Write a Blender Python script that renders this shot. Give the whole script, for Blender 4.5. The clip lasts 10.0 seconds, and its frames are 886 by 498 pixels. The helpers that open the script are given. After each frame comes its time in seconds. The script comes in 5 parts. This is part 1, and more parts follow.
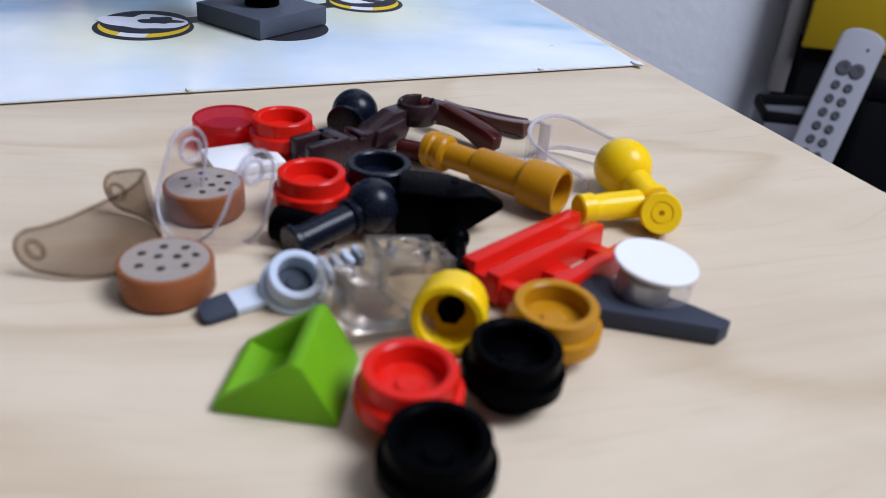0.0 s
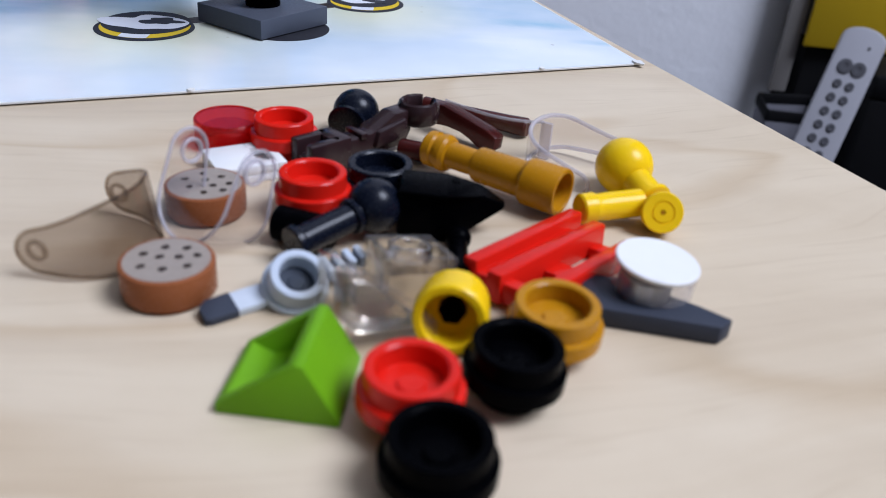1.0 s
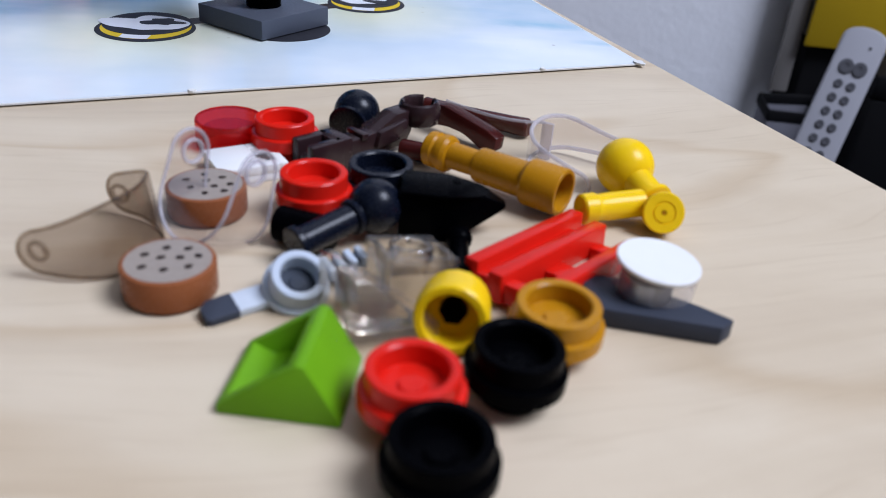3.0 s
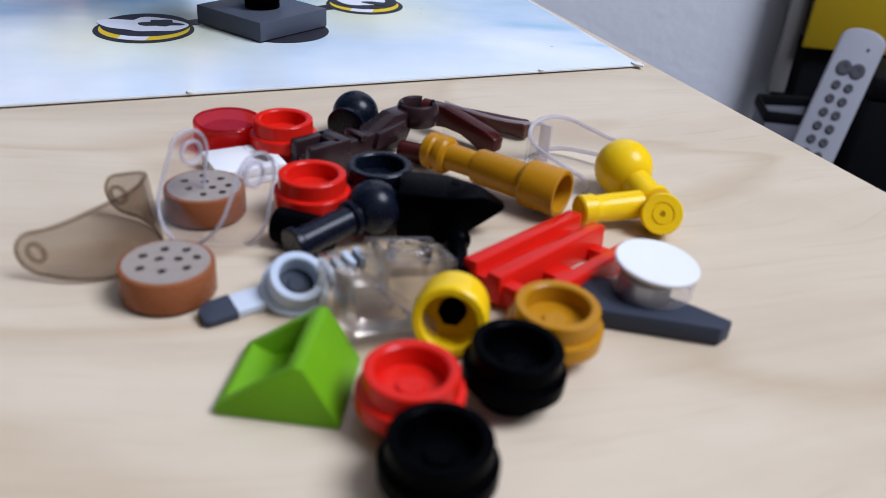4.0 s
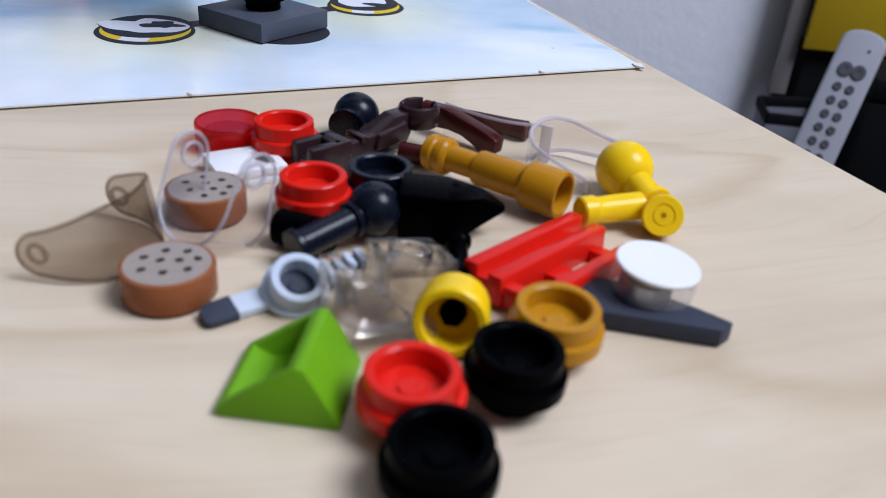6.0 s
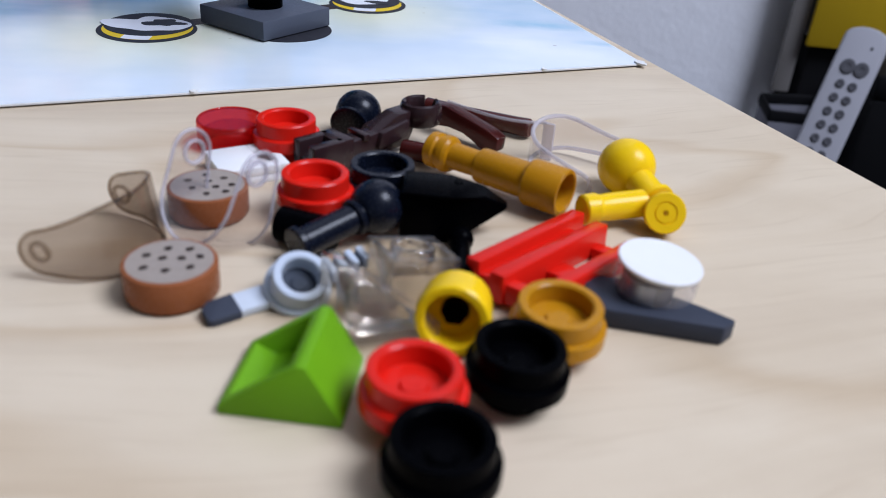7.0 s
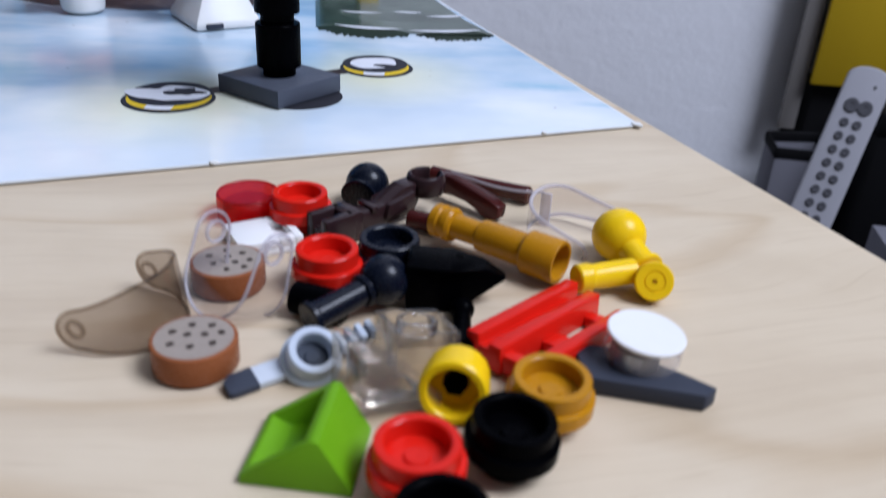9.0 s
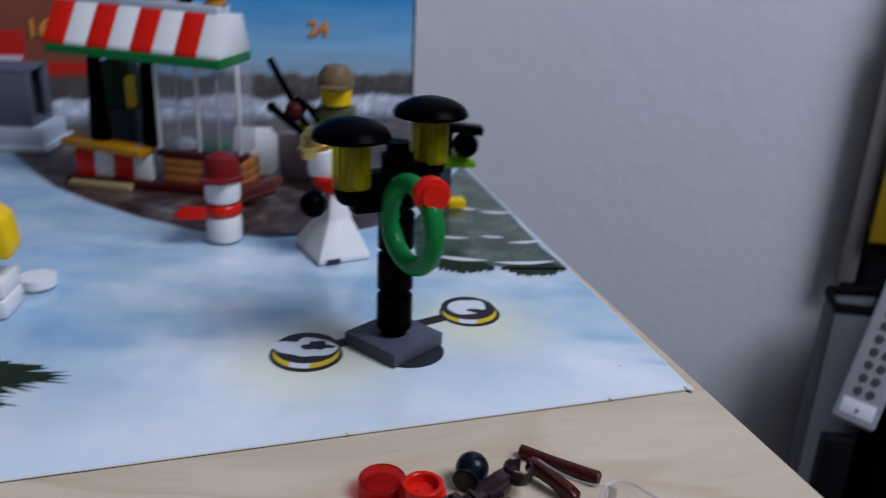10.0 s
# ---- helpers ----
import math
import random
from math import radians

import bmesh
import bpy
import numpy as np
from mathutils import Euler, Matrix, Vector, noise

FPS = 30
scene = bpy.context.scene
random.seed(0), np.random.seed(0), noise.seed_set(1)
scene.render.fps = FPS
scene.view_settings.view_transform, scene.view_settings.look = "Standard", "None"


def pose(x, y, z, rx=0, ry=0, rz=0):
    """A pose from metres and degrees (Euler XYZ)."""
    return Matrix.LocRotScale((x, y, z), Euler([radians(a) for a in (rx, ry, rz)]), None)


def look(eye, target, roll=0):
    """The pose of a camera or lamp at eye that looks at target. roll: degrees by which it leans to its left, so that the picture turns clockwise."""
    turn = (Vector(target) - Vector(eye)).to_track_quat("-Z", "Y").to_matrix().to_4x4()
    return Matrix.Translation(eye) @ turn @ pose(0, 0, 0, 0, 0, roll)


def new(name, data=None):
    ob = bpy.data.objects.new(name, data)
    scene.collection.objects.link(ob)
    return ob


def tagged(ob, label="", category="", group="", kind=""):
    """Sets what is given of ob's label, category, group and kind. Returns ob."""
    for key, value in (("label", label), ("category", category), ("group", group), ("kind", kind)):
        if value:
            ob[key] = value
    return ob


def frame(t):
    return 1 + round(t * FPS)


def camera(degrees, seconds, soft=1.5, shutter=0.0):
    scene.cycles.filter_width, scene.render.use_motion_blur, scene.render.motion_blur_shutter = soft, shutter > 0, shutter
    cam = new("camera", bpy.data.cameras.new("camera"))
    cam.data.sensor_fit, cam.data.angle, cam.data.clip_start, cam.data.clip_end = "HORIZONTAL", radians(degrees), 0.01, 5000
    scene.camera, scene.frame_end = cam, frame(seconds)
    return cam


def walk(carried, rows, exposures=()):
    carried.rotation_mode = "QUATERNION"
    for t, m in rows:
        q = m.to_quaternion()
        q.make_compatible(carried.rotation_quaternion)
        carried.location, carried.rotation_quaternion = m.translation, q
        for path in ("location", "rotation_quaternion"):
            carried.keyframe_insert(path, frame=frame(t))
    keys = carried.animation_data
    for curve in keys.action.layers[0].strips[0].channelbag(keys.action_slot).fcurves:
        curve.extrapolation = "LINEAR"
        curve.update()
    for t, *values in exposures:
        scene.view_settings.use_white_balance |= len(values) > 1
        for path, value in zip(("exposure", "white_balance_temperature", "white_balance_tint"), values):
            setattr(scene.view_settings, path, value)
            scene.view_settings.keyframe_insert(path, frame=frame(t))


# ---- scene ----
cam = camera(57.0, 10.0, soft=0.5, shutter=0.45)
cam.data.dof.use_dof = True
cam.data.dof.focus_distance = 0.133
cam.data.dof.aperture_fstop = 40.0


def view(x, y, z, yaw, pitch, roll):
    """Camera pose from a place and yaw, pitch, roll in degrees."""
    a, p = radians(yaw), radians(pitch)
    way = Vector((-math.sin(a) * math.cos(p), math.cos(a) * math.cos(p), math.sin(p)))
    eye = Vector((x, y, z))
    return look(eye, eye + way, roll)


PATH = [
    (0.0, view(0.0000, 0.0000, 0.0398, -2.26, -29.73, 4.68)),
    (0.5, view(0.0000, 0.0000, 0.0398, -2.08, -29.82, 4.54)),
    (1.0, view(0.0000, 0.0000, 0.0398, -2.15, -29.75, 4.50)),
    (1.5, view(0.0000, 0.0000, 0.0398, -2.08, -29.70, 4.48)),
    (2.0, view(0.0000, 0.0000, 0.0398, -1.91, -29.74, 4.35)),
    (2.5, view(0.0000, 0.0000, 0.0398, -1.97, -29.75, 4.38)),
    (4.0, view(0.0000, 0.0000, 0.0398, -2.17, -29.63, 4.43)),
    (4.5, view(0.0000, 0.0000, 0.0398, -1.98, -29.58, 4.30)),
    (5.0, view(0.0000, 0.0000, 0.0398, -2.10, -29.49, 4.32)),
    (5.5, view(0.0000, 0.0000, 0.0398, -2.17, -29.48, 4.44)),
    (7.0, view(0.0000, 0.0000, 0.0398, -1.94, -29.70, 4.31)),
    (7.5, view(0.0000, 0.0000, 0.0398, -2.04, -29.60, 4.29)),
    (8.0, view(0.0000, 0.0000, 0.0398, -2.03, -29.50, 4.32)),
    (8.4, view(-0.0001, -0.0004, 0.0404, -1.71, -29.45, 4.23)),
    (8.5, view(-0.0002, -0.0011, 0.0413, -1.60, -29.07, 4.30)),
    (8.7, view(0.0000, -0.0017, 0.0420, -1.07, -28.44, 4.00)),
    (9.0, view(0.0007, -0.0034, 0.0462, -0.74, -27.42, 3.18)),
    (9.2, view(0.0003, -0.0054, 0.0526, -0.48, -26.38, 3.33)),
    (9.4, view(-0.0009, -0.0103, 0.0618, -0.17, -25.84, 4.28)),
    (9.5, view(-0.0035, -0.0155, 0.0643, 2.56, -22.98, 2.04)),
    (9.6, view(-0.0026, -0.0172, 0.0678, 3.88, -22.73, 1.58)),
    (9.7, view(-0.0038, -0.0191, 0.0738, 3.88, -21.92, 3.35)),
    (9.8, view(-0.0049, -0.0191, 0.0778, 2.43, -19.85, 4.80)),
    (9.9, view(-0.0056, -0.0204, 0.0788, 3.44, -18.40, 1.74)),
    (10.0, view(-0.0064, -0.0207, 0.0881, 4.33, -20.81, 2.61)),
]
walk(cam, PATH, [(0.0, 0.0), (8.6, 0.0), (9.0, -0.04), (9.2, -0.27), (9.4, -0.56), (9.5, -0.65), (9.8, -0.73), (10.0, -0.67)])

# ---- light: one wide unseen lamp right of the table and the low bounce of a darkened room ----
world = bpy.data.worlds.new("room_world")
scene.world = world
world.use_nodes = True
world.node_tree.nodes["Background"].inputs[0].default_value = (0.75, 0.85, 1.0, 1)
world.node_tree.nodes["Background"].inputs[1].default_value = 0.03
LAMP_AT = (0.82, -0.14, 1.20)
lamp_data = bpy.data.lights.new("key_light", "POINT")
lamp_data.shadow_soft_size, lamp_data.energy = 0.37, 92.0
lamp_data.color = (0.895, 0.97, 1.20)
lamp_light = new("key_light", lamp_data)
lamp_light.matrix_world = pose(*LAMP_AT)


# ---- materials ----
def nodes_of(name):
    m = bpy.data.materials.new(name)
    m.use_nodes = True
    nt = m.node_tree
    return m, nt, nt.nodes["Principled BSDF"]


def node(nt, kind, **values):
    n = nt.nodes.new(kind)
    for key, value in values.items():
        n.inputs[key.replace("_", " ")].default_value = value
    return n


def ramp(nt, src, stops):
    r = nt.nodes.new("ShaderNodeValToRGB")
    e = r.color_ramp.elements
    while len(e) < len(stops):
        e.new(0.5)
    for i, (pos, col) in enumerate(stops):
        e[i].position, e[i].color = pos, (*col, 1)
    nt.links.new(src, r.inputs[0])
    return r.outputs[0]


def coords(nt, scale=(1, 1, 1), loc=(0, 0, 0), rot=(0, 0, 0)):
    tc = nt.nodes.new("ShaderNodeTexCoord")
    mp = nt.nodes.new("ShaderNodeMapping")
    mp.inputs["Scale"].default_value, mp.inputs["Location"].default_value = scale, loc
    mp.inputs["Rotation"].default_value = rot
    nt.links.new(tc.outputs["Object"], mp.inputs[0])
    return mp.outputs[0]


def noise_of(nt, vec, scale, detail=3.0, rough=0.55):
    n = node(nt, "ShaderNodeTexNoise", Scale=scale, Detail=detail, Roughness=rough)
    nt.links.new(vec, n.inputs["Vector"])
    return n.outputs["Fac"]


def mix_rgb(nt, fac, a, b, mode="MIX"):
    m = nt.nodes.new("ShaderNodeMix")
    m.data_type, m.blend_type = "RGBA", mode
    for value, i in ((fac, 0), (a, 6), (b, 7)):
        if isinstance(value, bpy.types.NodeSocket):
            nt.links.new(value, m.inputs[i])
        else:
            m.inputs[i].default_value = value if i == 0 else (*value, 1)
    return m.outputs[2]


def bump(nt, bsdf, height, strength, distance):
    b = node(nt, "ShaderNodeBump", Strength=strength, Distance=distance)
    nt.links.new(height, b.inputs["Height"])
    nt.links.new(b.outputs[0], bsdf.inputs["Normal"])


def plastic(name, color, rough=0.16, coarse=0.12, spec=0.12):
    """Moulded toy plastic: gloss with faint handling marks and a very slight waviness."""
    m, nt, b = nodes_of(name)
    v = coords(nt, (1000, 1000, 1000))
    n1, n2 = noise_of(nt, v, 0.35), noise_of(nt, v, 3.0, 4.0)
    dark = tuple(c * (1 - coarse) for c in color)
    nt.links.new(mix_rgb(nt, n1, dark, color), b.inputs["Base Color"])
    mr = node(nt, "ShaderNodeMapRange", To_Min=rough * 0.7, To_Max=rough * 1.5)
    nt.links.new(n2, mr.inputs[0])
    nt.links.new(mr.outputs[0], b.inputs["Roughness"])
    b.inputs["IOR"].default_value = 1.5
    b.inputs["Specular IOR Level"].default_value = spec
    bump(nt, b, n1, 0.12, 0.0002)
    return m


def clear_plastic(name, tint, gloss=0.05, depth=1.0, haze=0.0, veil_color=(0.8, 0.79, 0.82)):
    """Thin see-through plastic: tinted transparency under a Fresnel gloss."""
    m = bpy.data.materials.new(name)
    m.use_nodes = True
    nt = m.node_tree
    nt.nodes.remove(nt.nodes["Principled BSDF"])
    out = nt.nodes["Material Output"]
    t = nt.nodes.new("ShaderNodeBsdfTransparent")
    t.inputs[0].default_value = (*tint, 1)
    g = nt.nodes.new("ShaderNodeBsdfGlossy")
    g.inputs["Roughness"].default_value = gloss
    lw = node(nt, "ShaderNodeLayerWeight", Blend=0.5)
    pw = nt.nodes.new("ShaderNodeMath")
    pw.operation = "POWER"
    pw.inputs[1].default_value = 3.5
    nt.links.new(lw.outputs["Facing"], pw.inputs[0])
    fr = node(nt, "ShaderNodeMapRange", To_Min=0.02, To_Max=0.26 * depth)
    nt.links.new(pw.outputs[0], fr.inputs[0])
    v = coords(nt, (1000, 1000, 1000))
    bp = node(nt, "ShaderNodeBump", Strength=0.15, Distance=0.0003)
    nt.links.new(noise_of(nt, v, 0.5), bp.inputs["Height"])
    nt.links.new(bp.outputs[0], g.inputs["Normal"])
    mx = nt.nodes.new("ShaderNodeMixShader")
    nt.links.new(fr.outputs[0], mx.inputs[0])
    nt.links.new(t.outputs[0], mx.inputs[1])
    nt.links.new(g.outputs[0], mx.inputs[2])
    # A diffuse veil stands for pale haze and reflections in clear parts.
    veil = nt.nodes.new("ShaderNodeBsdfDiffuse")
    veil.inputs[0].default_value = (*veil_color, 1)
    hz = nt.nodes.new("ShaderNodeMixShader")
    hz.inputs[0].default_value = haze
    nt.links.new(mx.outputs[0], hz.inputs[1])
    nt.links.new(veil.outputs[0], hz.inputs[2])
    nt.links.new(hz.outputs[0], out.inputs["Surface"])
    return m


def solid_clear(name, tint, rough=0.03):
    m, nt, b = nodes_of(name)
    b.inputs["Base Color"].default_value = (*tint, 1)
    b.inputs["Transmission Weight"].default_value = 1.0
    b.inputs["IOR"].default_value = 1.5
    b.inputs["Roughness"].default_value = rough
    bump(nt, b, noise_of(nt, coords(nt, (1000, 1000, 1000)), 0.9), 0.5, 0.0004)
    return m


def metal(name, color, rough=0.3):
    m, nt, b = nodes_of(name)
    b.inputs["Metallic"].default_value = 0.9
    n = noise_of(nt, coords(nt, (1000, 1000, 1000)), 1.2, 4.0)
    nt.links.new(mix_rgb(nt, n, tuple(c * 0.75 for c in color), color), b.inputs["Base Color"])
    b.inputs["Roughness"].default_value = rough
    return m


def paint(name, color, rough=0.55, scale=6.0, amount=0.12, relief=0.0, relief_scale=120.0):
    """Plain painted or papered surface with mottling at two scales."""
    m, nt, b = nodes_of(name)
    v = coords(nt)
    n1, n2 = noise_of(nt, v, scale), noise_of(nt, v, relief_scale, 4.0)
    low = tuple(c * (1 - amount) for c in color)
    c1 = mix_rgb(nt, n1, low, color)
    nt.links.new(mix_rgb(nt, n2, tuple(c * (1 - amount * 0.5) for c in color), c1), b.inputs["Base Color"])
    b.inputs["Roughness"].default_value = rough
    b.inputs["Specular IOR Level"].default_value = 0.2
    if relief:
        bump(nt, b, n2, 0.6, relief)
    return m


def maple(name):
    """Maple laminate: pale ground, broad wavy grain bands, faint pores and a few flecks."""
    m, nt, b = nodes_of(name)
    rot = (0, 0, radians(-14))
    base_v = coords(nt, (1, 1, 1), rot=rot)
    # bend the grain: push the across-grain coordinate by a slow noise
    slow = noise_of(nt, coords(nt, (9, 16, 9), rot=rot), 1.0, 2.0)
    push = node(nt, "ShaderNodeMapRange", To_Min=-0.020, To_Max=0.020)
    nt.links.new(slow, push.inputs[0])
    comb = nt.nodes.new("ShaderNodeCombineXYZ")
    nt.links.new(push.outputs[0], comb.inputs["Y"])
    add = nt.nodes.new("ShaderNodeVectorMath")
    nt.links.new(base_v, add.inputs[0])
    nt.links.new(comb.outputs[0], add.inputs[1])

    def stretched(sx, sy, detail, rough):
        mp = nt.nodes.new("ShaderNodeMapping")
        mp.inputs["Scale"].default_value = (sx, sy, 10)
        nt.links.new(add.outputs[0], mp.inputs[0])
        return noise_of(nt, mp.outputs[0], 1.0, detail, rough)

    bands, mid, fine = stretched(9, 75, 4.0, 0.6), stretched(14, 260, 3.0, 0.6), stretched(70, 1100, 2.0, 0.5)
    base = ramp(nt, bands, [(0.30, (0.535, 0.437, 0.317)), (0.47, (0.598, 0.499, 0.366)), (0.66, (0.627, 0.53, 0.395))])
    c = mix_rgb(nt, 0.20, base, ramp(nt, mid, [(0.30, (0.80, 0.75, 0.69)), (0.50, (1, 1, 1))]), "MULTIPLY")
    c = mix_rgb(nt, 0.22, c, ramp(nt, fine, [(0.30, (0.74, 0.68, 0.62)), (0.42, (1, 1, 1))]), "MULTIPLY")
    blotch = noise_of(nt, coords(nt, (45, 70, 45), rot=rot), 1.0, 4.0, 0.6)
    c = mix_rgb(nt, 0.6, c, ramp(nt, blotch, [(0.35, (0.90, 0.88, 0.86)), (0.6, (1, 1, 1))]), "MULTIPLY")
    b.inputs["Specular IOR Level"].default_value = 0.16
    vein = stretched(9, 34, 2.0, 0.45)
    c = mix_rgb(nt, 0.55, c, ramp(nt, vein, [(0.474, (1, 1, 1)), (0.492, (0.80, 0.72, 0.63)), (0.500, (0.84, 0.77, 0.69)), (0.535, (1, 1, 1))]), "MULTIPLY")
    nt.links.new(c, b.inputs["Base Color"])
    mr = node(nt, "ShaderNodeMapRange", To_Min=0.42, To_Max=0.56)
    nt.links.new(mid, mr.inputs[0])
    nt.links.new(mr.outputs[0], b.inputs["Roughness"])
    bump(nt, b, fine, 0.04, 0.0002)
    return m


RED = plastic("red_plastic", (0.70, 0.015, 0.008), 0.2, spec=0.18)
DARK_RED = plastic("dark_red_plastic", (0.19, 0.012, 0.012))
YELLOW = plastic("yellow_plastic", (0.92, 0.59, 0.008), 0.22, spec=0.2)
GOLD = plastic("pearl_gold_plastic", (0.47, 0.205, 0.006), 0.23, spec=0.2)
BLACK = plastic("black_plastic", (0.0008, 0.0009, 0.0014), 0.26)
BLACK.node_tree.nodes["Principled BSDF"].inputs["IOR"].default_value = 1.09
BLACK.node_tree.nodes["Principled BSDF"].inputs["Specular IOR Level"].default_value = 0.3
GLOSSY_BLACK = plastic("glossy_black_plastic", (0.004, 0.006, 0.013), 0.24)
GLOSSY_BLACK.node_tree.nodes["Principled BSDF"].inputs["Specular IOR Level"].default_value = 0.2
LIME = plastic("lime_plastic", (0.145, 0.36, 0.010), 0.3)
GREEN = plastic("green_plastic", (0.008, 0.19, 0.045), 0.2)
BROWN = plastic("reddish_brown_plastic", (0.062, 0.010, 0.009), 0.22, spec=0.2)
DARK_BROWN = plastic("dark_brown_plastic", (0.027, 0.013, 0.015), 0.22, spec=0.32)
NOUGAT = plastic("nougat_plastic", (0.285, 0.092, 0.035), 0.25)
DULL_MAUVE = plastic("dull_mauve_plastic", (0.30, 0.235, 0.25), 0.35)
MAROON = plastic("maroon_plastic", (0.075, 0.008, 0.008), 0.3)
SLED_RED = plastic("dull_red_plastic", (0.13, 0.034, 0.028), 0.3)
ORANGE_BROWN = plastic("medium_nougat_plastic", (0.42, 0.15, 0.04), 0.35)
CAKE = paint("beige_print", (0.42, 0.355, 0.30), 0.35, 1500.0, 0.45)
CRUMB = plastic("dark_brown_print", (0.03, 0.018, 0.014), 0.4)
WHITE = plastic("white_plastic", (0.80, 0.80, 0.79), 0.2, 0.05)
LIGHT_GREY = plastic("light_grey_plastic", (0.52, 0.58, 0.67), 0.35)
# Plain pale grey; on the hub arm it is a lit copy of LIGHT_GREY.
PALE_AND_LIT_GREY = plastic("pale_and_lit_grey_plastic", (0.58, 0.63, 0.70), 0.4)
# The hub's grey darkened to hold the shade inside the socket.
HUB_SHADE = plastic("hub_shade_plastic", (0.045, 0.055, 0.075), 0.45)
MID_GREY = plastic("mid_grey_plastic", (0.10, 0.11, 0.135), 0.45)
OLIVE = plastic("olive_plastic", (0.10, 0.11, 0.055), 0.35)
OLIVE_TAN = plastic("dark_tan_plastic", (0.20, 0.135, 0.07), 0.35)
BLUISH_GREY = plastic("dark_bluish_grey_plastic", (0.075, 0.085, 0.112), 0.4)
DARK_GREY = plastic("dark_grey_plastic", (0.045, 0.052, 0.072), 0.45)
TAN = plastic("tan_plastic", (0.42, 0.30, 0.15), 0.3)
SILVER = metal("silver_plastic", (0.33, 0.37, 0.43), 0.33)
FROSTED = clear_plastic("frosted_clear_plastic", (0.95, 0.94, 0.94), 0.1, 1.0, 0.16)
SILVER.node_tree.nodes["Principled BSDF"].inputs["Specular IOR Level"].default_value = 0.22
GOLD_CHROME = metal("gold_chrome", (0.88, 0.62, 0.20), 0.28)
CLEAR = clear_plastic("clear_plastic", (0.955, 0.945, 0.95), 0.06, 0.9, 0.018)
# Whitened so that refracted edge glints are carried by the colour.
WHITENED_RIM = clear_plastic("whitened_rim_plastic", (0.88, 0.86, 0.90), 0.2, 2.0, 0.30)
CLEAR_THIN = clear_plastic("clear_thin_plastic", (0.96, 0.96, 0.95), 0.05, 0.4)
# The veil puts whitish window reflections into the pane's colour.
REFLECTION_PANE = clear_plastic("reflection_veil_pane", (0.86, 0.86, 0.88), 0.12, 1.6, 0.10)
CLEAR_BODY = clear_plastic("clear_thick_plastic", (0.90, 0.865, 0.81), 0.06, 2.8, 0.035)
SMOKE_RIM = clear_plastic("smoke_rim_plastic", (0.80, 0.76, 0.72), 0.15)
SMOKE = clear_plastic("smoke_plastic", (0.75, 0.71, 0.675), 0.12)
RUBY = clear_plastic("clear_red_plastic", (0.88, 0.20, 0.19), 0.08, 1.6, 0.16, (0.62, 0.03, 0.035))
AMBER = clear_plastic("clear_yellow_plastic", (0.90, 0.86, 0.08), 0.08, 1.2, 0.11, (0.75, 0.66, 0.01))
CRYSTAL = solid_clear("crystal_plastic", (0.98, 0.975, 0.96))
# Unseen walls, and the ceiling below, are darkened to deepen the contrast.
LOW_BOUNCE_WALL = paint("dark_bounce_wall", (0.11, 0.105, 0.10), 0.9)
GREY_BOUNCE_WALL = paint("grey_bounce_wall", (0.20, 0.195, 0.19), 0.9)
TABLE = maple("maple_laminate")
WALL = paint("rough_white_wall", (0.80, 0.81, 0.85), 0.9, 5.0, 0.05, 0.0009, 110.0)
CEIL = paint("grey_bounce_ceiling", (0.30, 0.30, 0.30), 0.9)
FLOORING = paint("grey_carpet", (0.16, 0.15, 0.15), 0.95)
CARD = paint("white_card_edge", (0.72, 0.72, 0.70), 0.7, 300.0)
GREY_CARD = paint("grey_box", (0.18, 0.18, 0.21), 0.7, 20.0)
SHELF = paint("grey_white_shelf", (0.50, 0.50, 0.52), 0.6, 12.0)
# Black of real parts; the gap's shade is put into this colour too.
DARK = paint("black_and_gap_shade", (0.005, 0.005, 0.006), 0.6, 20.0)
DARK.node_tree.nodes["Principled BSDF"].inputs["Specular IOR Level"].default_value = 0.12
COVER = paint("grey_cover", (0.24, 0.225, 0.215), 0.6, 12.0)
BINDER = paint("yellow_binder", (0.55, 0.36, 0.015), 0.5, 12.0)
REMOTE_WHITE = paint("white_remote_plastic", (0.31, 0.31, 0.34), 0.4, 30.0, 0.04)
DARK_KEYS = paint("dark_keys", (0.07, 0.07, 0.08), 0.5, 60.0)
INK = paint("dark_ink", (0.034, 0.035, 0.046), 0.6, 900.0, 0.75, 0.0, 2600.0)
INK_YELLOW = paint("yellow_ink", (0.72, 0.50, 0.02), 0.6, 200.0)
INK_WHITE = paint("white_ink", (0.74, 0.76, 0.81), 0.6, 500.0, 0.2, 0.0, 2200.0)
INK_ORANGE = paint("orange_ink", (0.80, 0.32, 0.05), 0.6, 200.0)
INK_RED = paint("red_ink", (0.62, 0.02, 0.015), 0.6, 200.0)
INK_BROWN = paint("brown_ink", (0.30, 0.085, 0.05), 0.6, 120.0, 0.35)
INK_FIR = paint("fir_green_ink", (0.011, 0.027, 0.012), 0.6, 300.0, 0.45)


# ---- mesh helpers (built in millimetres, kept in metres) ----
MM = 0.001
UP = Vector((0, 0, 1))


def at(x, y, z=0.0, rx=0, ry=0, rz=0):
    """A pose from millimetres and degrees."""
    return pose(x * MM, y * MM, z * MM, rx, ry, rz)


def turned(bm, m):
    bmesh.ops.transform(bm, matrix=m, verts=bm.verts)
    return bm


def shift(bm, x=0, y=0, z=0, rx=0, ry=0, rz=0):
    return turned(bm, pose(x, y, z, rx, ry, rz))


def join(*bms):
    out = bmesh.new()
    for b in bms:
        me = bpy.data.meshes.new("tmp")
        b.to_mesh(me)
        out.from_mesh(me)
        bpy.data.meshes.remove(me)
        b.free()
    return out


